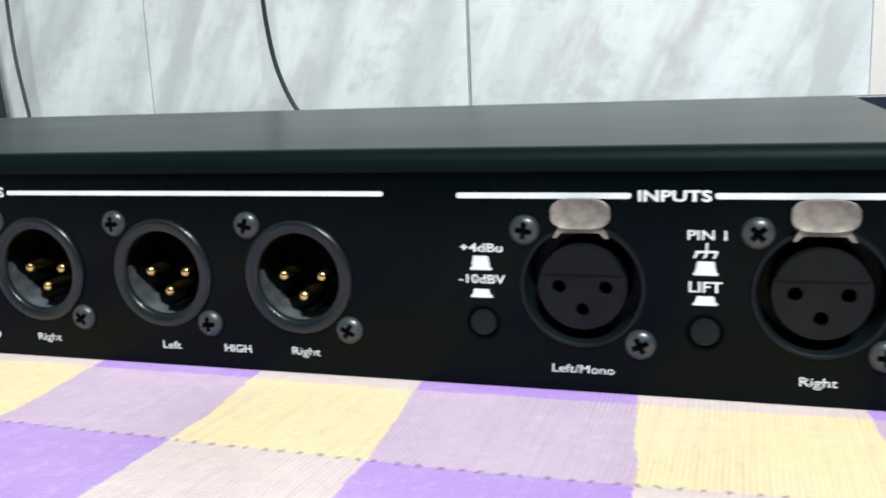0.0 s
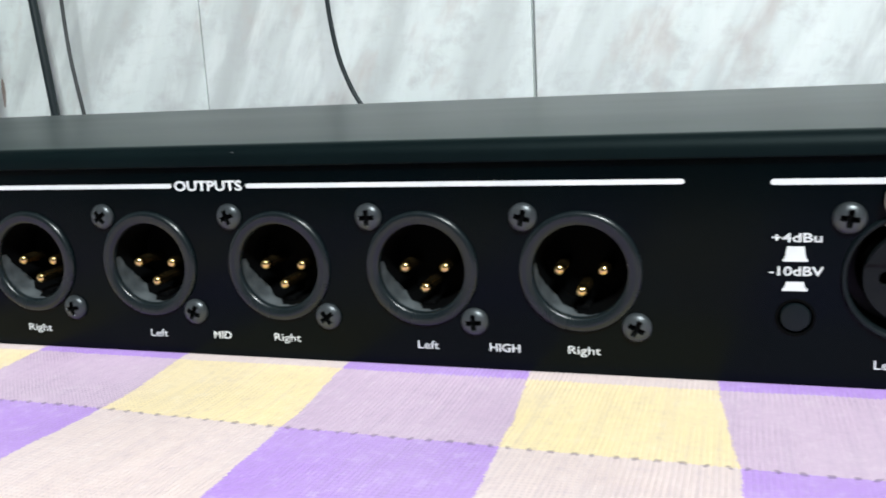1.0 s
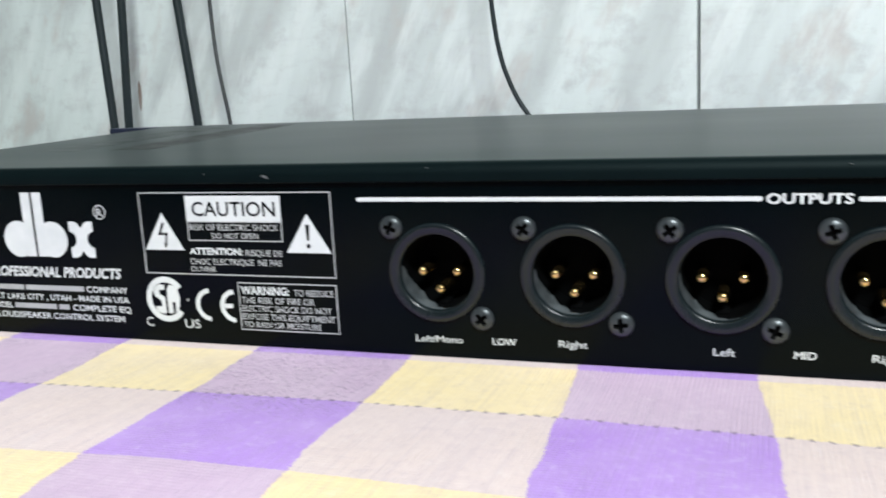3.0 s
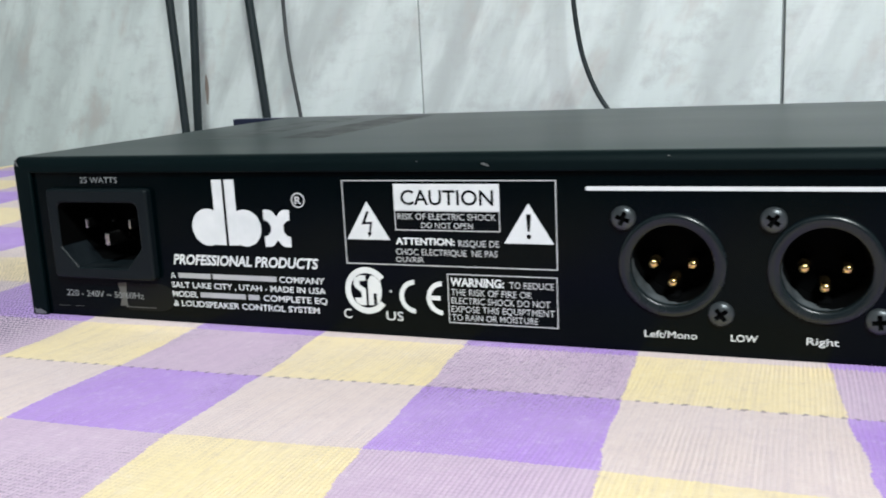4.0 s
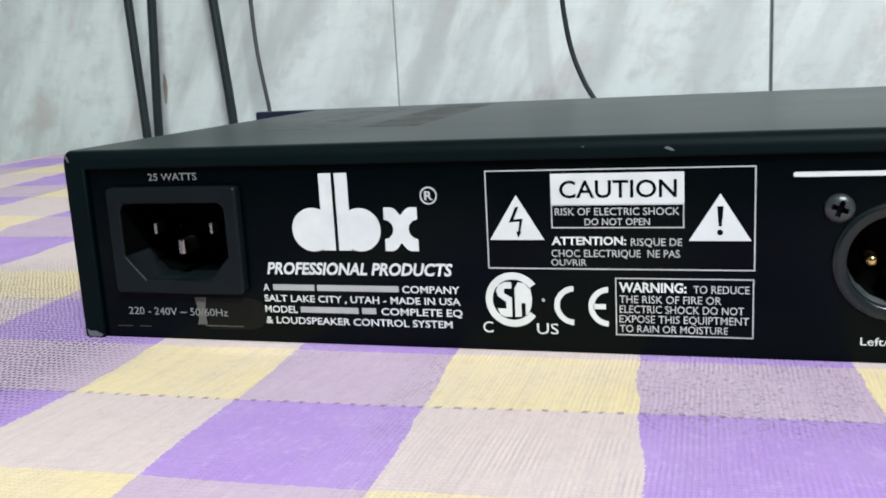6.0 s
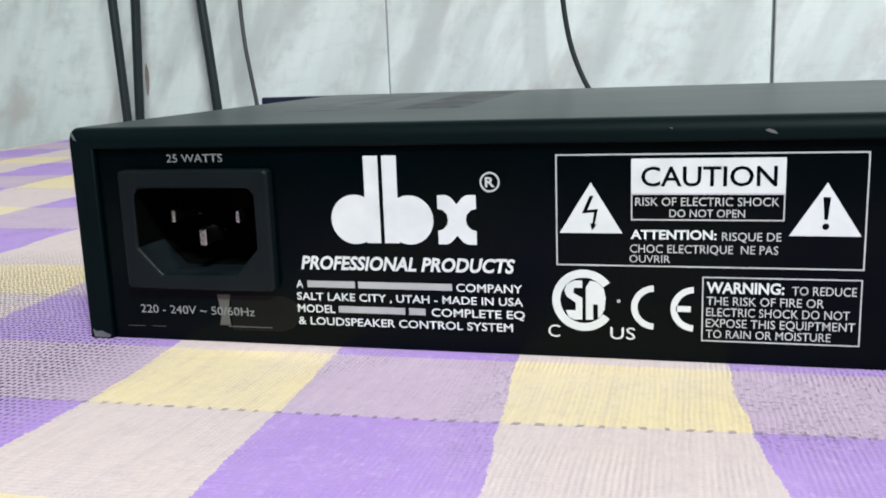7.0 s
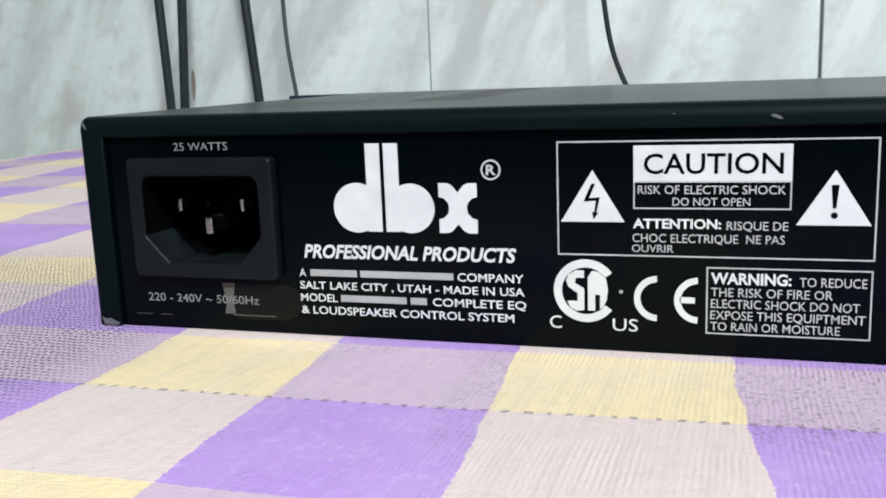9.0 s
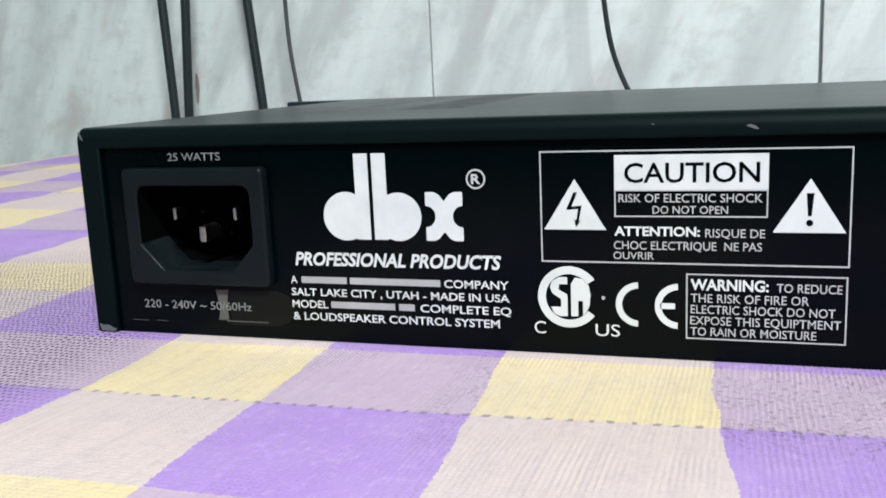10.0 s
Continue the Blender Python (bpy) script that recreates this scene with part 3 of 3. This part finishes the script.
for k, x in enumerate(OUT_X):
    at = (x * MM, 0, SOCKET_Z * MM)
    sock = part("output_socket", shared("output_socket", male_shell, LINER, INSERT_AND_SHADE), None, unit, "black round three-pin male output socket" if k == 0 else "", at=at)
    part("insulator", shared("insulator", lambda: lathe(bmesh.new(), [(0.0, 10.6), (8.2, 10.6), (8.2, 11.8), (0.0, 11.8)], 48), INSERT_AND_SHADE), None, sock, at=at)
    part("key_ridge", shared("key_ridge", key_ridge, INSERT_AND_SHADE), None, sock, at=at)
    for px, pz in PINS:
        part("pin", shared("pin", contact_pin, GOLD), None, sock, "gold-plated contact pin", at=((x + px) * MM, 0.0012, (SOCKET_Z + pz) * MM))
    add_screw(sock, x - 10.28, 28.9, 17 * k + 20)
    add_screw(sock, x + 10.28, 8.5, 31 * k + 52)


def insert_face():
    """Round insert with three holes."""
    me = pierced("insert", circle(0, 0, 7.85, 64), [circle(px, pz, 1.25, 24) for px, pz in PINS], 1.6)
    return arc_mesh(me, FACE)


def latch_tab():
    """Pressed oval thumb tab with a short neck down to the socket."""
    bm = bmesh.new()
    pts = []
    for a in np.linspace(0, 2 * math.pi, 40, endpoint=False):
        c, s = math.cos(a), math.sin(a)
        pts.append((5.2 * math.copysign(abs(c) ** 0.62, c), 2.75 * math.copysign(abs(s) ** 0.72, s)))
    rings = []
    for f, y in ((0.0, -2.62), (0.55, -2.66), (0.82, -2.85), (0.95, -3.0), (1.0, -2.85), (1.0, -2.2), (0.9, -2.1), (0.0, -2.1)):
        rings.append([bm.verts.new((0, y + 0.9, 13.3))] if f == 0 else [bm.verts.new((x * f, y + 0.9, 13.3 + z * f)) for x, z in pts])
    for p, q in zip(rings, rings[1:]):
        for k in range(40):
            face = list(dict.fromkeys([p[(k - 1) % len(p)], p[k % len(p)], q[k % len(q)], q[(k - 1) % len(q)]]))
            if len(face) > 2:
                bm.faces.new(face)
    neck = [(-4.9, 9.0), (-3.9, 10.9), (3.9, 10.9), (4.9, 9.0), (4.3, 8.9), (3.3, 9.9), (-3.3, 9.9), (-4.3, 8.9)]
    prism(bm, neck, -1.42, -0.78)
    return bm


face_mesh = insert_face()
for k, x in enumerate(IN_X):
    at = (x * MM, 0, SOCKET_Z * MM)
    sock = part("input_socket", shared("input_socket", female_shell, PLASTIC), None, unit, "black round three-hole female input socket with release tab" if k == 0 else "", at=at)
    part("insert", face_mesh, None, sock, at=(x * MM, -0.0002, SOCKET_Z * MM))
    part("insert_core", shared("insert_core", lambda: lathe(bmesh.new(), [(8.1, 1.5), (8.1, 8.9), (0.0, 8.9), (0.0, 7.0), (7.6, 7.0), (7.6, 1.5)], 48, close=False), INSERT_AND_SHADE), None, sock, at=at)
    # raised lower face below the step of the insert
    step = [(7.7 * math.cos(a), 7.7 * math.sin(a)) for a in np.linspace(radians(17), radians(163), 30)]
    lid = prism(bmesh.new(), [(px, max(pz, 2.4)) for px, pz in step], -0.75, -0.22)
    part("upper_lip", lid, FACE, sock, at=at)
    part("release_tab", shared("release_tab", latch_tab, LATCH), None, sock, "satin metal oval release tab", at=at)
    add_screw(sock, x - 10.2, 28.8, 40 * k + 8)
    add_screw(sock, x + 10.2, 8.5, 25 * k + 65)

for x, z in BUTTONS:
    knob = lathe(bmesh.new(), [(0.0, -0.35), (1.9, -0.4), (2.35, -0.3), (2.6, 0.1), (2.6, 5.0), (0.0, 5.0)], 36)
    part("push_button", knob, PLASTIC, unit, "small round black push switch", at=(x * MM, 0, z * MM), smooth=True)
    ring = lathe(bmesh.new(), [(2.85, 0.0), (2.95, -0.25), (3.25, -0.25), (3.35, 0.0)], 36)
    part("switch_collar", ring, INSERT_AND_SHADE, unit, at=(x * MM, 0, z * MM), smooth=True)


def inlet():
    """Square flanged mains inlet with a six-sided well."""
    cx, cz = IEC
    hx, hz = 16.55, 12.3

    def four(a, b, r, chamfer):
        """Rounded corners above; below, cut corners of (across, up)."""
        cx1, cz1 = chamfer
        arc = [(r * math.sin(t), r * math.cos(t)) for t in np.linspace(0, math.pi / 2, 5)]
        pts = [(-a + r - u, b - r + v) for u, v in arc[::-1]] + [(a - r + u, b - r + v) for u, v in arc]
        return pts + [(a, -b + cz1), (a - cx1, -b), (-a + cx1, -b), (-a, -b + cz1)]

    bm = bmesh.new()
    outer, lip = four(hx, hz, 0.9, (0.8, 0.8)), four(hx - 0.4, hz - 0.4, 0.8, (0.7, 0.7))
    w = [(x, z - 0.25) for x, z in four(13.2, 8.85, 2.0, (5.1, 5.5))]
    loops = []
    for pts, y in ((outer, -0.02), (outer, -1.8), (lip, -2.3), ([(x * 1.03, z * 1.04) for x, z in w], -2.3), (w, -1.9), ([(x * 0.99, z * 0.99) for x, z in w], 2.0), ([(x * 0.985, z * 0.985) for x, z in w], 7.5), ([(x * 0.97, z * 0.97) for x, z in w], 14.0)):
        loops.append([bm.verts.new((x, y, z)) for x, z in pts])
    for p, q in zip(loops, loops[1:]):
        for k in range(len(outer)):
            bm.faces.new((p[k - 1], p[k], q[k], q[k - 1]))
    bm.faces.new(loops[-1])
    # shade is painted black deep in the well, light as paler lower-left walls
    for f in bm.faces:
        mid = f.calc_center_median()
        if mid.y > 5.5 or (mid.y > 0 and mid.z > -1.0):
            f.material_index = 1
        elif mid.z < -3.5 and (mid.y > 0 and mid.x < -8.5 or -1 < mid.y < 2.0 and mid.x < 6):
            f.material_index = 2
    return bm


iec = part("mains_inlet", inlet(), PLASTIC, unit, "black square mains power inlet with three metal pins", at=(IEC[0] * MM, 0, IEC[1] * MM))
iec.data.materials.append(INSERT_AND_SHADE)
iec.data.materials.append(LIT_WELL)
edge = iec.modifiers.new("edges", "BEVEL")
edge.width, edge.segments, edge.limit_method, edge.angle_limit = 0.0003, 2, "ANGLE", radians(35)
for px, pz, tall, wide in ((-6.1, 2.5, 2.7, 1.1), (8.3, 2.5, 2.7, 0.9), (0.3, -1.8, 3.5, 1.7)):
    blade = box(bmesh.new(), (-wide / 2, 0.3, -tall / 2), (wide / 2, 13.9, tall / 2), 0.42)
    part("pin", blade, STEEL, iec, "bright flat mains pin", at=((IEC[0] + px) * MM, 0, (IEC[1] + pz) * MM))

# ---- printed legends ----
for words, x0, x1, z0, z1, thick in (
    ("PROFESSIONAL PRODUCTS", 49.0, 92.1, 14.85, 17.6, 0.03),
    ("SALT LAKE CITY , UTAH - MADE IN USA", 47.7, 93.5, 8.55, 10.1, 0.014),
    ("& LOUDSPEAKER CONTROL SYSTEM", 47.7, 91.45, 3.45, 5.05, 0.014),
    ("A", 47.7, 49.2, 11.05, 12.65, 0.014),
    ("COMPANY", 80.6, 93.4, 11.05, 12.65, 0.014),
    ("MODEL", 47.7, 55.7, 6.0, 7.6, 0.014),
    ("COMPLETE EQ", 75.5, 93.8, 6.0, 7.6, 0.014),
    ("RISK OF ELECTRIC SHOCK", 114.1, 138.5, 27.8, 29.28, 0.004),
    ("DO NOT OPEN", 120.05, 132.85, 25.78, 27.15, 0.004),
    ("ATTENTION:", 113.3, 128.2, 21.72, 23.45, 0.03),
    ("RISQUE DE", 129.1, 139.0, 21.6, 23.1, 0.004),
    ("CHOC ELECTRIQUE  NE PAS", 113.2, 138.55, 19.25, 20.75, 0.004),
    ("OUVRIR", 113.1, 120.3, 17.45, 18.8, 0.004),
    ("WARNING:", 126.65, 139.8, 12.05, 14.1, 0.03),
    ("TO REDUCE", 141.1, 151.6, 12.05, 13.6, 0.004),
    ("THE RISK OF FIRE OR", 126.7, 146.4, 9.85, 11.4, 0.004),
    ("ELECTRIC SHOCK DO NOT", 126.7, 150.65, 7.8, 9.35, 0.004),
    ("EXPOSE THIS EQUIPTMENT", 126.65, 151.6, 5.75, 7.3, 0.004),
    ("TO RAIN OR MOISTURE", 126.7, 147.7, 3.75, 5.25, 0.004),
    ("C", 98.2, 100.4, 2.85, 5.2, 0.0),
    ("US", 109.7, 114.2, 2.85, 5.1, 0.0),
    ("R", 86.75, 88.6, 31.2, 33.1, 0.03),
    ("OUTPUTS", 247.0, 262.8, 34.25, 36.35, 0.028),
    ("INPUTS", 396.1, 408.3, 34.0, 35.95, 0.028),
    ("Left/Mono", 171.7, 182.9, 2.45, 4.0, 0.003),
    ("LOW", 189.9, 195.35, 2.5, 4.05, 0.014),
    ("Right", 204.9, 211.2, 2.7, 4.25, 0.003),
    ("Left", 237.2, 241.45, 2.6, 4.2, 0.003),
    ("MID", 252.8, 257.0, 2.75, 4.35, 0.014),
    ("Right", 267.1, 273.1, 2.85, 4.4, 0.003),
    ("Left", 298.6, 302.9, 2.6, 4.2, 0.003),
    ("HIGH", 313.2, 319.2, 2.65, 4.25, 0.014),
    ("Right", 328.4, 334.5, 2.85, 4.4, 0.003),
    ("Left/Mono", 380.8, 392.0, 2.55, 4.1, 0.003),
    ("Right", 423.0, 429.0, 2.55, 4.1, 0.003),
    ("+4dBu", 364.0, 372.0, 24.6, 26.2, 0.014),
    ("-10dBV", 363.6, 372.4, 18.7, 20.35, 0.014),
    ("PIN 1", 404.4, 410.8, 27.45, 29.15, 0.014),
    ("LIFT", 404.7, 410.2, 18.3, 20.2, 0.014),
):
    write(words, x0, x1, z0, z1, rear, MID_INK if thick == 0.004 or words == "R" else INK, thick, 0.22 if words.startswith("PROF") else 0.0)
write("25 WATTS", 21.3, 33.7, 36.35, 37.95, rear, FAINT_INK, 0.006)
write("220 - 240V ~ 50/60Hz", 12.0, 38.15, 4.75, 6.5, rear, FAINT_INK, 0.006)

Y0, Y1 = -0.06, -0.005


def bars(*spans):
    bm = bmesh.new()
    for x0, x1, z0, z1 in spans:
        box(bm, (x0, Y0, z0), (x1, Y1, z1))
    return bm


def outline(x0, x1, z0, z1, w):
    return bars((x0, x1, z0, z0 + w), (x0, x1, z1 - w, z1), (x0, x0 + w, z0 + w, z1 - w), (x1 - w, x1, z0 + w, z1 - w))


def rounded_rule(x0, x1, z, h):
    ends = [(x1 - h / 2 + h / 2 * math.cos(a), z + h / 2 * math.sin(a)) for a in np.linspace(-math.pi / 2, math.pi / 2, 8)]
    ends += [(x0 + h / 2 - h / 2 * math.cos(a), z + h / 2 * math.sin(a)) for a in np.linspace(math.pi / 2, -math.pi / 2, 8)]
    return prism(bmesh.new(), ends, Y0, Y1)


# plain bars for names
printed("name_bar", bars((50.1, 60.1, 11.2, 12.55)), rear, DIM_INK)
printed("name_bar", bars((60.8, 79.8, 11.2, 12.55)), rear, DIM_INK)
printed("name_bar", bars((56.4, 70.2, 6.15, 7.5)), rear, DIM_INK)
printed("name_bar", bars((71.0, 74.3, 6.15, 7.5)), rear, DIM_INK)
# rules over the two groups of sockets
for x0, x1, z, h in ((159.1, 246.4, 35.3, 0.95), (263.6, 349.5, 35.2, 0.95), (363.6, 395.0, 34.97, 1.05), (408.8, 440.6, 34.97, 1.05)):
    printed("rule_line", rounded_rule(x0, x1, z, h), rear)
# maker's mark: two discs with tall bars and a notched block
mark = prism(bmesh.new(), circle(60.9, 24.95, 4.85, 48), Y0, Y1)
printed("logo_mark", mark, rear)
printed("logo_mark", box(bmesh.new(), (63.1, Y0 - 0.02, 20.35), (66.0, Y1, 37.27)), rear)
printed("logo_mark", box(bmesh.new(), (66.8, Y0 - 0.02, 20.35), (69.7, Y1, 37.27)), rear)
printed("logo_mark", prism(bmesh.new(), circle(71.85, 24.9, 4.75, 48), Y0, Y1), rear)
cx, cz, hx, hz = 81.2, 25.0, 3.72, 4.72


def tidy(points):
    """The outline in order round its middle notch."""
    out = []
    for p in points:
        if not out or math.dist(out[-1], p) > 0.02:
            out.append(p)
    return out


def notched_block():
    """A block with a bite out of each side, top and bottom."""
    top = [(-hx, hz), (-2.0, hz), (-1.1, hz - 0.45), (0.0, hz - 1.75), (1.1, hz - 0.45), (2.0, hz), (hx, hz)]
    right = [(hx, 2.1), (hx - 1.0, 1.85), (hx - 1.8, 1.0), (hx - 2.0, 0.0), (hx - 1.8, -1.0), (hx - 1.0, -1.85), (hx, -2.1)]
    pts = top + right + [(-px, -pz) for px, pz in top] + [(-px, -pz) for px, pz in right]
    return prism(bmesh.new(), [(cx + px, cz + pz) for px, pz in tidy(pts)], Y0, Y1)


printed("logo_mark", notched_block(), rear)
printed("register_ring", ring_plate(bmesh.new(), 87.65, 32.15, 1.55, 1.9, Y0, Y1), rear, MID_INK)
# hazard legend: frame, white block, two triangles
printed("legend_frame", outline(99.85, 152.6, 16.65, 37.15, 0.27), rear, MID_INK)
printed("legend_frame", outline(125.9, 152.45, 3.05, 15.05, 0.25), rear, MID_INK)
printed("legend_frame", outline(113.35, 139.4, 25.15, 30.045, 0.25), rear, MID_INK)
printed("white_block", bars((113.35, 139.4, 30.05, 36.25)), rear)
write("CAUTION", 115.1, 138.0, 31.3, 34.8, rear, PANEL, 0.013, 0.0, -0.11)
printed("hazard_triangle", prism(bmesh.new(), [(106.2, 32.05), (100.5, 22.75), (111.85, 22.75)], Y0, Y1), rear)
printed("hazard_triangle", prism(bmesh.new(), [(146.1, 31.9), (140.2, 22.6), (151.85, 22.6)], Y0, Y1), rear)
bolt = [(106.0, 29.6), (106.7, 29.6), (105.6, 27.0), (107.5, 27.2), (106.9, 24.4), (107.3, 24.5), (106.4, 23.2), (106.1, 24.6), (106.5, 24.5), (106.8, 26.6), (104.6, 26.4)]
printed("bolt_sign", prism(bmesh.new(), bolt, Y0 - 0.05, Y0 - 0.002), rear, PANEL)
stroke_mark = prism(bmesh.new(), [(145.5, 29.4), (146.7, 29.4), (146.35, 25.5), (145.8, 25.5)], Y0 - 0.05, Y0 - 0.002)
printed("stroke_sign", stroke_mark, rear, PANEL)
printed("stroke_dot", prism(bmesh.new(), circle(146.08, 24.3, 0.55, 16), Y0 - 0.05, Y0 - 0.002), rear, PANEL)
# approval marks as plain arcs and blocks
printed("approval_mark", arc_band(bmesh.new(), 104.85, 10.05, 4.35, 5.85, 36, 324, Y0, Y1), rear)
left_half = [(-0.3, 3.3), (-1.7, 3.3), (-2.9, 2.6), (-3.3, 1.6), (-2.9, 0.6), (-1.4, -0.4), (-1.4, -1.7), (-3.1, -1.7), (-2.6, -2.8), (-1.6, -3.3), (-0.3, -3.2), (-0.3, 0.4), (-1.8, 1.2), (-1.7, 2.1), (-0.3, 2.1)]
right_half = [(0.3, -3.2), (0.3, 2.2), (1.0, 3.3), (2.2, 3.1), (3.3, 2.0), (3.6, 0.4), (3.4, -1.4), (2.8, -2.6), (2.3, -2.9), (2.3, -0.6), (1.5, -0.6), (1.5, -3.2)]
for half in (left_half, right_half):
    printed("approval_mark", prism(bmesh.new(), [(104.9 + a * 1.1, 10.05 + b * 1.14) for a, b in half], Y0, Y1), rear)
printed("approval_dot", prism(bmesh.new(), circle(111.2, 10.1, 0.35, 12), Y0, Y1), rear, DIM_INK)
printed("approval_mark", arc_band(bmesh.new(), 117.6, 9.05, 3.0, 4.15, 92, 268, Y0, Y1), rear)
printed("approval_mark", arc_band(bmesh.new(), 124.6, 8.95, 3.0, 4.15, 92, 268, Y0, Y1), rear)
printed("approval_mark", bars((121.4, 124.0, 8.42, 9.5)), rear)
# switch signs
for cx2, z_low, z_top in ((367.85, 21.2, 23.85), (367.85, 16.0, 17.65), (407.45, 21.3, 23.75), (407.45, 16.0, 17.65)):
    h = z_top - z_low
    shape = [(-2.05, 0), (2.05, 0), (2.05, 0.45), (1.75, 0.5), (1.4, h), (-1.4, h), (-1.75, 0.5), (-2.05, 0.45)]
    printed("switch_sign", prism(bmesh.new(), [(cx2 + a, z_low + b) for a, b in shape], Y0, Y1), rear)
ground_sign = bars((407.4, 407.75, 25.6, 26.95), (405.7, 409.45, 25.2, 25.6))
for gx in (405.75, 407.35, 408.95):
    prism(ground_sign, [(gx, 25.2), (gx + 0.45, 25.2), (gx + 0.05, 24.3), (gx - 0.4, 24.3)], Y0, Y1)
printed("ground_sign", ground_sign, rear)


# ---- wear on the unit ----
def flake(points, cx, cz, size, y, thick=0.03):
    return prism(bmesh.new(), [(cx + px * size, cz + pz * size) for px, pz in points], y - thick, y + 0.005)


CHIP_A = [(-1.0, 0.3), (-0.3, 0.55), (0.6, 0.2), (1.1, -0.35), (0.4, -0.3), (-0.5, 0.05)]
for cx1, cz1, s in ((136.6, 40.75, 1.0), (177.0, 42.4, 0.35), (120.2, 41.6, 0.3), (262.0, 42.1, 0.3)):
    part("paint_chip", flake(CHIP_A, cx1, cz1, s, -1.2), CHIP, unit)
part("paint_chip", flake([(-1.6, -0.8), (1.9, -0.9), (2.4, -0.3), (1.2, 0.1), (0.2, 0.6), (-1.0, 0.4), (-2.0, 0.9)], 2.6, 0.15, 1.0, -1.2), CHIP, unit)
part("paint_chip", flake([(-0.5, 0.9), (0.1, 1.0), (0.5, 0.1), (0.9, -1.0), (0.3, -0.8), (-0.2, 0.0)], 0.9, 41.9, 0.9, -1.2), CHIP, unit)
part("scratch", bars((8.6, 12.6, 1.75, 1.88)), TAPE, unit)
part("scratch", bars((14.5, 17.5, 1.8, 1.92)), TAPE, unit)
part("scratch", bars((32.0, 41.8, 2.3, 2.55)), TAPE, unit)
smear = [(32.9, 8.9), (44.5, 9.2), (46.8, 8.3), (48.1, 6.4), (47.9, 4.2), (46.4, 2.5), (44.0, 1.7), (33.0, 1.6)]
part("tape_film", prism(bmesh.new(), smear, -0.03, -0.004), TAPE_FILM, unit, "faint film of old clear tape")
part("tape_scrap", prism(bmesh.new(), [(29.9, 9.1), (32.9, 9.2), (32.3, 5.6), (32.6, 2.7), (30.1, 2.6), (30.7, 5.0)], -0.045, -0.004), TAPE, unit)
for x0, x1 in ((56.0, 72.0), (27.5, 43.0)):
    bm = bmesh.new()
    ring = [(x0, 46.0), (x1, 45.0), (x1 - 1, 90), (x1 - 2.0, 140.0), (x0 - 3, 144.0), (x0 - 2, 92)]
    vs = [bm.verts.new((x, y, TOP + 0.03)) for x, y in ring]
    low = [bm.verts.new((x, y, TOP + 0.002)) for x, y in ring]
    bm.faces.new(vs)
    for k in range(len(ring)):
        bm.faces.new((low[k - 1], low[k], vs[k], vs[k - 1]))
    part("residue_strip", bm, RESIDUE if x0 > 50 else FAINT_RESIDUE, unit, "dull strip of old tape residue")


# ---- cables in front of the wall ----
def cable(points, radius, material, label):
    curve = bpy.data.curves.new("cable", "CURVE")
    curve.dimensions, curve.bevel_depth, curve.bevel_resolution, curve.resolution_u = "3D", radius, 5, 10
    s = curve.splines.new("NURBS")
    s.points.add(len(points) - 1)
    for p, co in zip(s.points, points):
        p.co = (*co, 1)
    s.use_endpoint_u, s.order_u = True, 3
    me = meshed(curve)
    me.materials.clear()
    me.materials.append(material)
    me.shade_smooth()
    return tagged(new("cable", me), label, "cable", "cables hanging by the wall")


def hang(x_top, x_low, y):
    """A line through two places seen at heights 0.13 and 0.02, carried up and down."""
    g = (x_top - x_low) / 0.11
    out = [(x_low + g * -0.09, y, -0.10), (x_low, y, 0.02), ((x_low + x_top) / 2, y, 0.075), (x_top, y, 0.13)]
    out = [(x_low - g * 0.2, y + 0.01, -0.70), (x_low - g * 0.25, y, -0.35)] + out
    return out + [(x_top + g * 0.12, y, 0.25), (x_top + g * 0.2, y, 0.7), (x_top + g * 0.1, y, 1.4), (x_top, y, 1.97)]


cable(hang(-0.3521, -0.3485, 0.5575), 0.0039, CABLE, "thick black rubber cable hanging down the wall")
cable(hang(-0.3450, -0.3525, 0.584), 0.0041, CABLE, "thick black rubber cable hanging down the wall")
cable(hang(-0.2924, -0.2833, 0.600), 0.0042, CABLE, "thick black rubber cable hanging down the wall")
thin = [(-0.225, 0.605, -0.70), (-0.232, 0.605, -0.2), (-0.2405, 0.605, 0.01), (-0.2465, 0.605, 0.05), (-0.2505, 0.605, 0.08), (-0.252, 0.605, 0.125), (-0.252, 0.605, 0.3), (-0.247, 0.605, 1.0), (-0.25, 0.605, 1.97)]
cable([(x + 0.006, y - 0.022, z) for x, y, z in thin], 0.0018, GREY_CABLE, "thin dark grey cable hanging against the boards")
sag = [(0.20, 0.568, -0.66), (0.13, 0.568, -0.12), (0.075, 0.568, 0.0), (0.055, 0.568, 0.026), (0.046, 0.568, 0.045), (0.039, 0.568, 0.066), (0.0345, 0.568, 0.095), (0.0325, 0.568, 0.12), (0.031, 0.568, 0.2), (0.04, 0.568, 0.8), (0.05, 0.568, 1.97)]
cable([(x - 0.003, y, z) for x, y, z in sag], 0.0020, CABLE, "thin black cable curving down before the boards")
